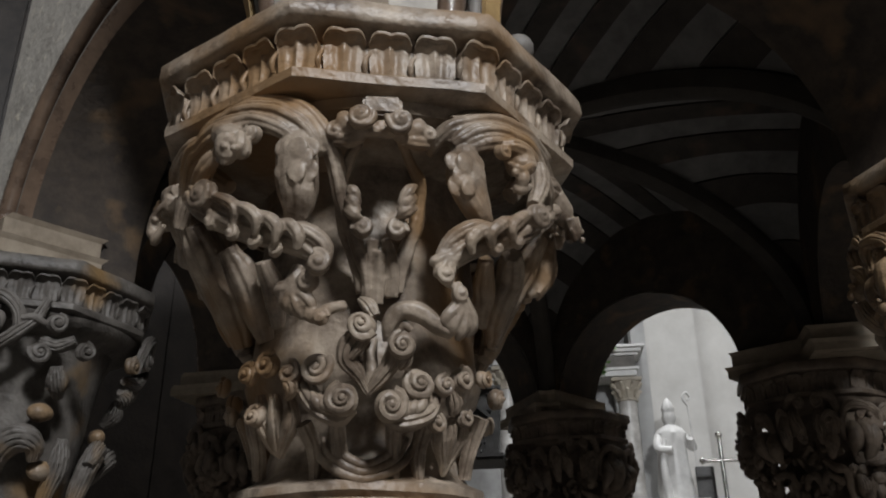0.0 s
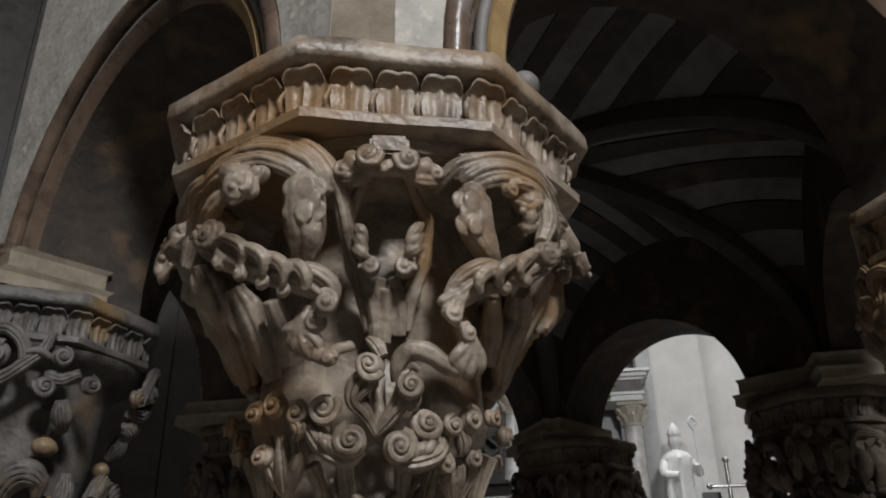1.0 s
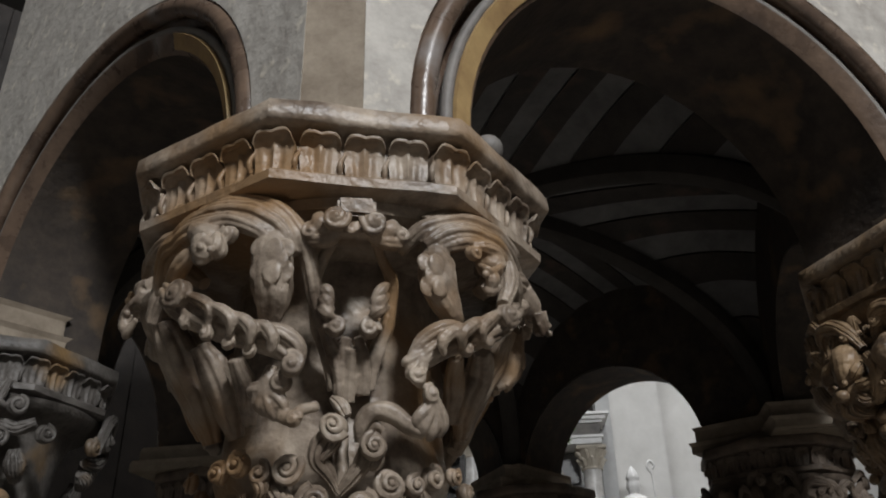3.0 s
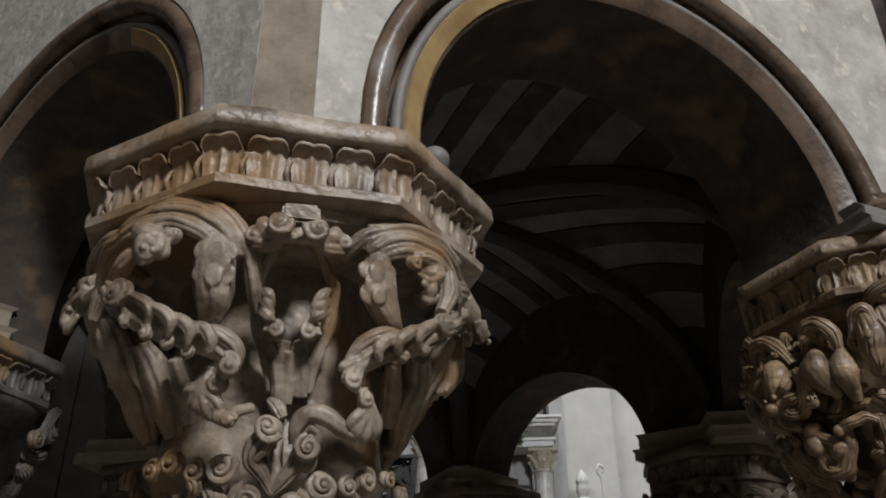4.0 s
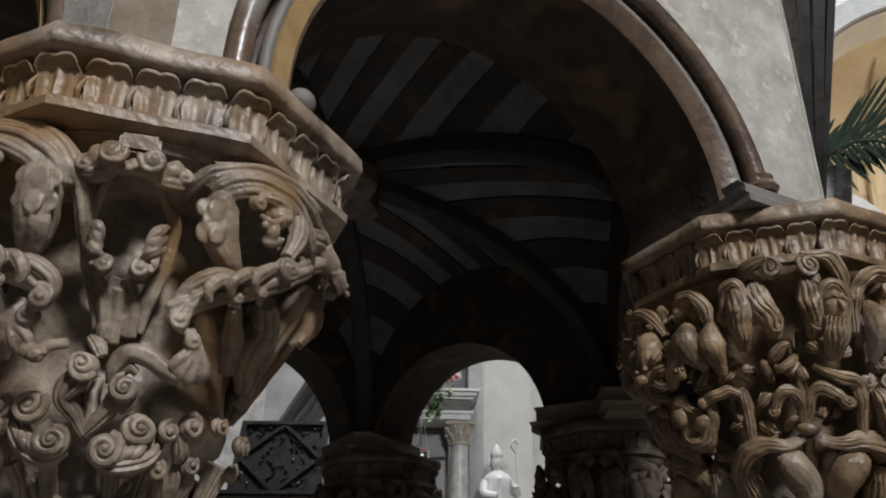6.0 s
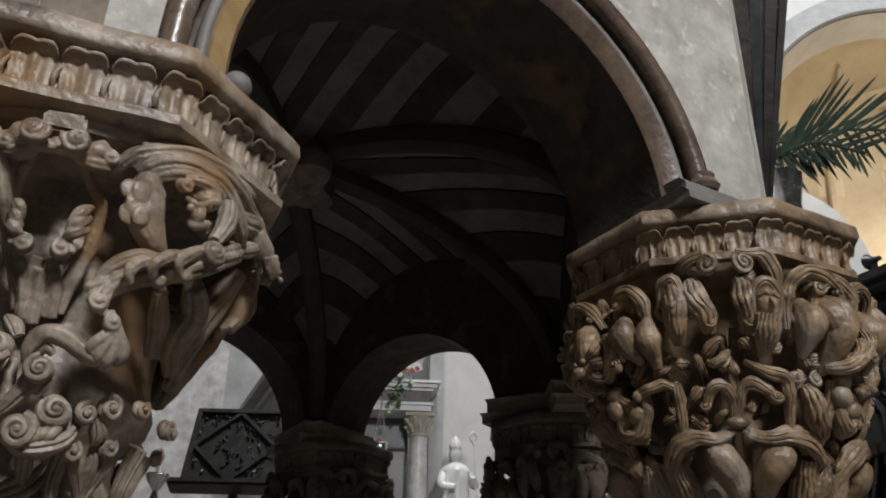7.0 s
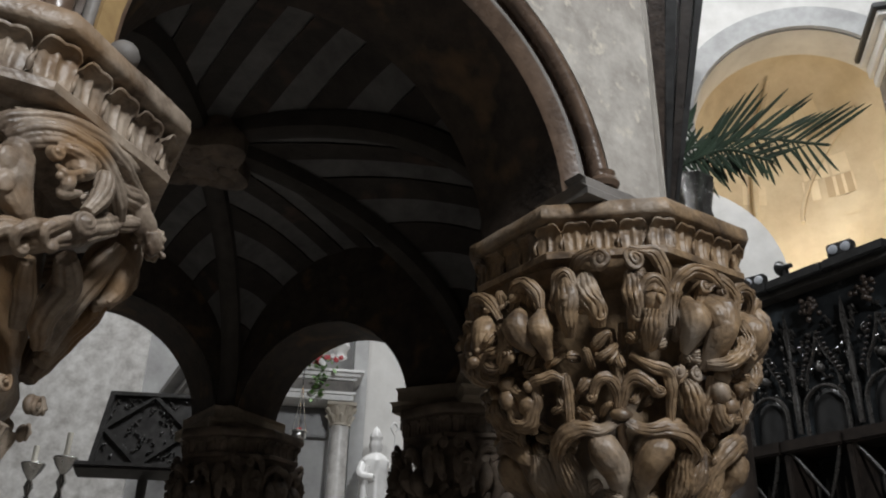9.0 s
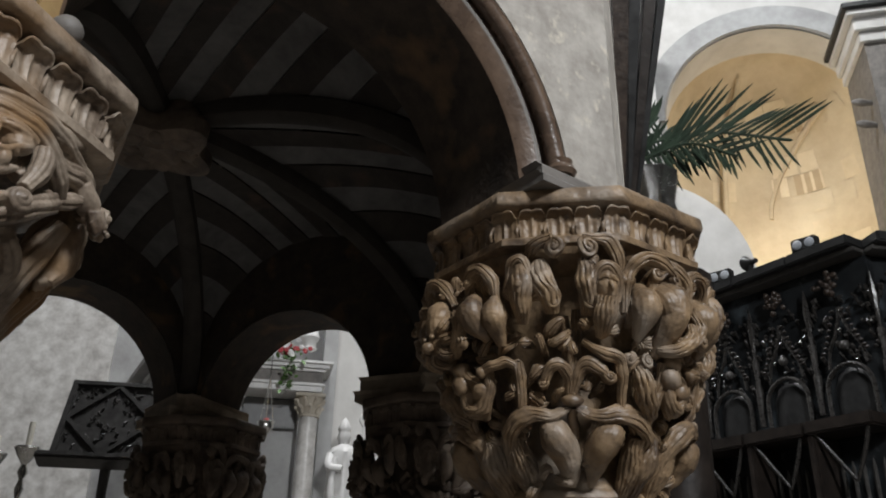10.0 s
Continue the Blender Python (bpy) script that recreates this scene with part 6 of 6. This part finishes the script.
def stall_bay(x0, m, w=0.44):
    ob = thing("choir_stall", "dark carved oak choir stall bay with ogee gable and arched niche", "stall", m @ Matrix.Translation((x0, 0, 0)), "choir stalls")
    bm = bmesh.new()
    box(bm, -w / 2, 0.06, 0.9, w / 2, 0.12, 3.80)
    part("back_panel", bm, SHEENWOOD, ob, "dark glossy panel with bluish reflections put into its colour", smooth=False)
    bm = bmesh.new()
    ogee(bm, 0.125, 3.12, 3.50, 0.011, 0.02)
    part("ogee_gable", bm, CARVEDBLACK, ob)
    bm = bmesh.new()
    bead(bm, (0, 0.01, 3.25), 0.03, 12)
    part("ball", bm, GREYWOOD, ob, "round polished boss")
    bm = bmesh.new()
    pts = [(0.15 * math.cos(math.pi * k / 10), 0.0, 2.98 + 0.15 * math.sin(math.pi * k / 10)) for k in range(11)]
    tube(bm, [(.15, 0, 2.8), *pts, (-.15, 0, 2.8)], [.014] * 13, 8, steps=2)
    part("niche_arch", bm, CARVEDBLACK, ob)
    bm = bmesh.new()
    lathe(bm, [(.01, 2.79), (.135, 2.79), (.135, 3.0), (.10, 3.08), (.04, 3.12), (.005, 3.125)], 20)
    o = part("niche", bm, IRON, ob, "dark niche")
    o.matrix_basis = Matrix.Translation((0, .06, 0)) @ Matrix.Diagonal((1, .35, 1, 1))
    bm = bmesh.new()
    lathe(bm, [(.022, 2.85), (.026, 3.1), (.016, 3.12), (.024, 3.3), (.012, 3.32), (.02, 3.5), (.024, 3.52), (.004, 3.68)], 8, (-w / 2, 0.02))
    part("pinnacle", bm, CARVEDBLACK, ob)
    rng = random.Random(int(x0 * 100))
    bm = bmesh.new()
    for _ in range(26):
        x, z = rng.gauss(0, .035), rng.gauss(3.66, .035)
        bead(bm, (x, .01 - rng.random() * .03, z), rng.uniform(.012, .022), 7)
    tagged(part("crest", bm, CARVEDBROWN, ob, "worn carved crest of leaves"), kind="stuff")
    bm = bmesh.new()
    for s in (-1, 1):
        for q in range(9):
            f = q / 9
            bead(bm, (s * (.15 - .13 * f), .0, 3.2 + .32 * f ** 1.2), .013, 7, (1.3, .7, .8))
    tagged(part("crocket", bm, DARKWOOD, ob), kind="stuff")
    bm = bmesh.new()
    for _ in range(60):
        x, z = rng.uniform(-w / 2, w / 2), rng.uniform(3.08, 3.56)
        d, e = rng.uniform(-.03, .03), rng.uniform(.01, .05)
        tube(bm, [(x, .055, z), (x + d * .5, .02, z + e), (x + d, .045, z + e * 1.3)], [.006, rng.uniform(.008, .014), .004], 6, steps=3)
    tagged(part("tracery", bm, CARVEDBLACK, ob, "dense dark carved foliage"), kind="stuff")
    bm = bmesh.new()
    box(bm, -w / 2, -0.22, 2.70, w / 2, 0.06, 2.78, 0.012)
    part("canopy", bm, DARKWOOD, ob)
    for s in (-1, 1):
        bm = bmesh.new()
        tube(bm, [(s * .17, -.18, 2.70), (s * .1, -.14, 2.58), (s * .0, -.1, 2.42)], [.012, .014, .010], 8)
        part("bracket", bm, CARVEDBLACK, ob)
    for q in range(5):
        bm = bmesh.new()
        lathe(bm, [(.012, 1.5), (.012, 2.2), (.016, 2.24), (.012, 2.28), (.013, 2.5), (.003, 2.55)], 8, (-.13 + .065 * q, -.02))
        part("baluster", bm, GREYWOOD, ob)
    bm = bmesh.new()
    box(bm, -w / 2, -0.2, 0.95, -w / 2 + .05, 0.06, 2.70, 0.01)
    part("post", bm, DARKWOOD, ob)
    bm = bmesh.new()
    box(bm, -w / 2, -0.06, 3.80, w / 2, 0.12, 3.83, 0.004)
    part("fillet", bm, GREYWOOD, ob, "pale worn edge under the cornice")
    bm = bmesh.new()
    box(bm, -w / 2, -0.12, 3.83, w / 2, 0.14, 3.90, 0.01)
    part("cornice", bm, IRON, ob)


for q in range(6):
    stall_bay(-0.24 - 0.44 * q, STALL)
SIDE = STALL @ Matrix.Translation((0.0, 0.02, 0)) @ Matrix.Rotation(radians(68), 4, "Z")
for q in range(3):
    stall_bay(0.24 + 0.44 * q, SIDE)


def floodlight(x, turn):
    ob = thing("floodlight", "black twin floodlight resting on the stall cornice", "floodlight", STALL @ Matrix.Translation((x, -0.02, 3.90)) @ Matrix.Rotation(radians(turn), 4, "Z"))
    bm = bmesh.new()
    box(bm, -.085, -.03, .025, .085, .04, .115, .008)
    part("housing", bm, IRON, ob)
    for s in (-1, 1):
        bm = bmesh.new()
        bead(bm, (s * .042, -.03, .07), .034, 14, (1, .35, 1))
        part("lens", bm, GLASSY, ob, "clear glass lens")
    bm = bmesh.new()
    box(bm, -.02, -.01, 0, .02, .03, .03)
    part("foot", bm, IRON, ob)


floodlight(-0.36, 10)
floodlight(-1.06, 14)
horn = thing("horn_speaker", "small black horn loudspeaker on the stall cornice", "loudspeaker", STALL @ Matrix.Translation((-0.78, -0.04, 3.90)))
bm = bmesh.new()
lathe(bm, [(.004, 0), (.018, 0), (.02, .05), (.055, .11), (.05, .112)], 16)
o = part("horn", bm, IRON, horn)
o.matrix_basis = Matrix.Translation((.06, -.02, .075)) @ Matrix.Rotation(radians(-80), 4, "Y") @ Matrix.Rotation(radians(-15), 4, "X")
bm = bmesh.new()
box(bm, -.015, -.015, 0, .015, .015, .07)
part("foot", bm, IRON, horn)

# dark moulded board rising beside the far corner of the pulpit
board = thing("stair_board", "dark moulded wooden board rising beside the pulpit", "board")
for off, wid, dep, mat in ((0.0, 0.045, 0.05, CARVEDBROWN), (0.045, 0.03, 0.035, IRON), (0.085, 0.03, 0.05, DARKWOOD), (0.12, 0.02, 0.03, IRON)):
    bm = bmesh.new()
    P0, P1 = Vector((1.70, 0.13, 2.70)), Vector((1.345, -0.235, 3.90))
    side = Vector((0.80, -0.60, 0))
    back = Vector((0.60, 0.80, 0))
    rows = []
    for P, g in ((P0, 0.25), (P1, 1.9)):
        a = P + side * (off * g)
        rows.append([a, a + side * (wid * (0.4 + 0.6 * g)), a + side * (wid * (0.4 + 0.6 * g)) + back * dep * 3, a + back * dep * 3])
    grid_faces(bm, rows, close_ring=True)
    part("moulding", bm, mat, board, smooth=False)


def palm():
    """Arching fronds of narrow leaflets in a bright metal vase."""
    base = Vector((2.25, 0.47, 3.30))
    ob = thing("palm_spray", "dark green palm fronds in a bright foil-wrapped vase", "plant")
    bm = bmesh.new()
    lathe(bm, [(.06, 2.80), (.09, 2.82), (.11, 2.96), (.08, 3.12), (.10, 3.24), (.09, 3.25), (.02, 3.21)], 24, (base.x + 0.04, base.y - 0.02), 0, 9, .07)
    for v in bm.verts:
        v.co += noise.noise_vector(v.co * 30) * .012
    part("vase", bm, SILVER, ob, "bright crumpled foil vase")
    right, up = Vector((0.78, -0.62, 0)), Vector((0, 0, 1))
    rng = random.Random(12)
    for tip, mid, count, length, droop in (((0.60, 0.10), (0.27, 0.13), 18, 0.34, 0.3), ((0.36, 0.0), (0.19, 0.07), 16, 0.2, 1.0), ((0.10, 0.22), (0.03, 0.12), 9, 0.18, 0.3), ((0.24, 0.02), (0.12, 0.05), 10, 0.15, 1.0), ((0.16, 0.10), (0.07, 0.09), 8, 0.14, 0.6)):
        pts = smooth_path([(0, 0), mid, tip], 20)
        depth = rng.uniform(-.12, .12)
        line = [base + right * float(p[0]) + up * float(p[1]) + Vector((.6, .8, 0)) * depth * (i / 40) for i, p in enumerate(pts)]
        bm = bmesh.new()
        tube(bm, line[::4] + [line[-1]], [.006] * (len(line[::4]) + 1), 6, steps=2)
        frond = part("rachis", bm, LEAF, ob)
        for q in range(count):
            f = 0.18 + 0.8 * q / count
            i = min(int(f * (len(line) - 1)), len(line) - 2)
            o, d = line[i], (line[i + 1] - line[i]).normalized()
            for s in (-1, 1):
                ln = length * (1.0 - 0.45 * abs(f - 0.45)) * rng.uniform(.8, 1.08)
                n = Vector((.6, .8, 0)) * rng.uniform(-.35, .35)
                ln *= 1.0 if s > 0 else 0.62
                away = (up * (0.80 if s > 0 else -0.95) + d * (1.0 if s > 0 else 0.40) + n).normalized()
                bm = bmesh.new()
                rows = []
                for g in range(6):
                    h = g / 5
                    c = o + away * (ln * h) - up * (0.10 * droop * ln * h * h * (1 if s > 0 else 0.4))
                    wdt = 0.0068 * (0.5 + 1.2 * h) * (1 - h ** 3) + 0.0008
                    ax = away.cross(Vector((.6, .8, 0))).normalized() * wdt
                    fold = Vector((.6, .8, 0)) * wdt * 0.5
                    rows.append([c - ax + fold, c, c + ax + fold])
                grid_faces(bm, rows)
                part("leaflet", bm, LEAF, frond)
    return ob


palm()
stand = thing("flower_stand", "dark wooden pedestal under the palm vase", "pedestal", Matrix.Translation((2.29, 0.45, 0)))
bm = bmesh.new()
lathe(bm, [(.2, 0), (.2, .08), (.12, .12), (.1, 1.2), (.12, 2.68), (.18, 2.74), (.18, 2.798), (.02, 2.798)], 16)
part("post", bm, DARKWOOD, stand)
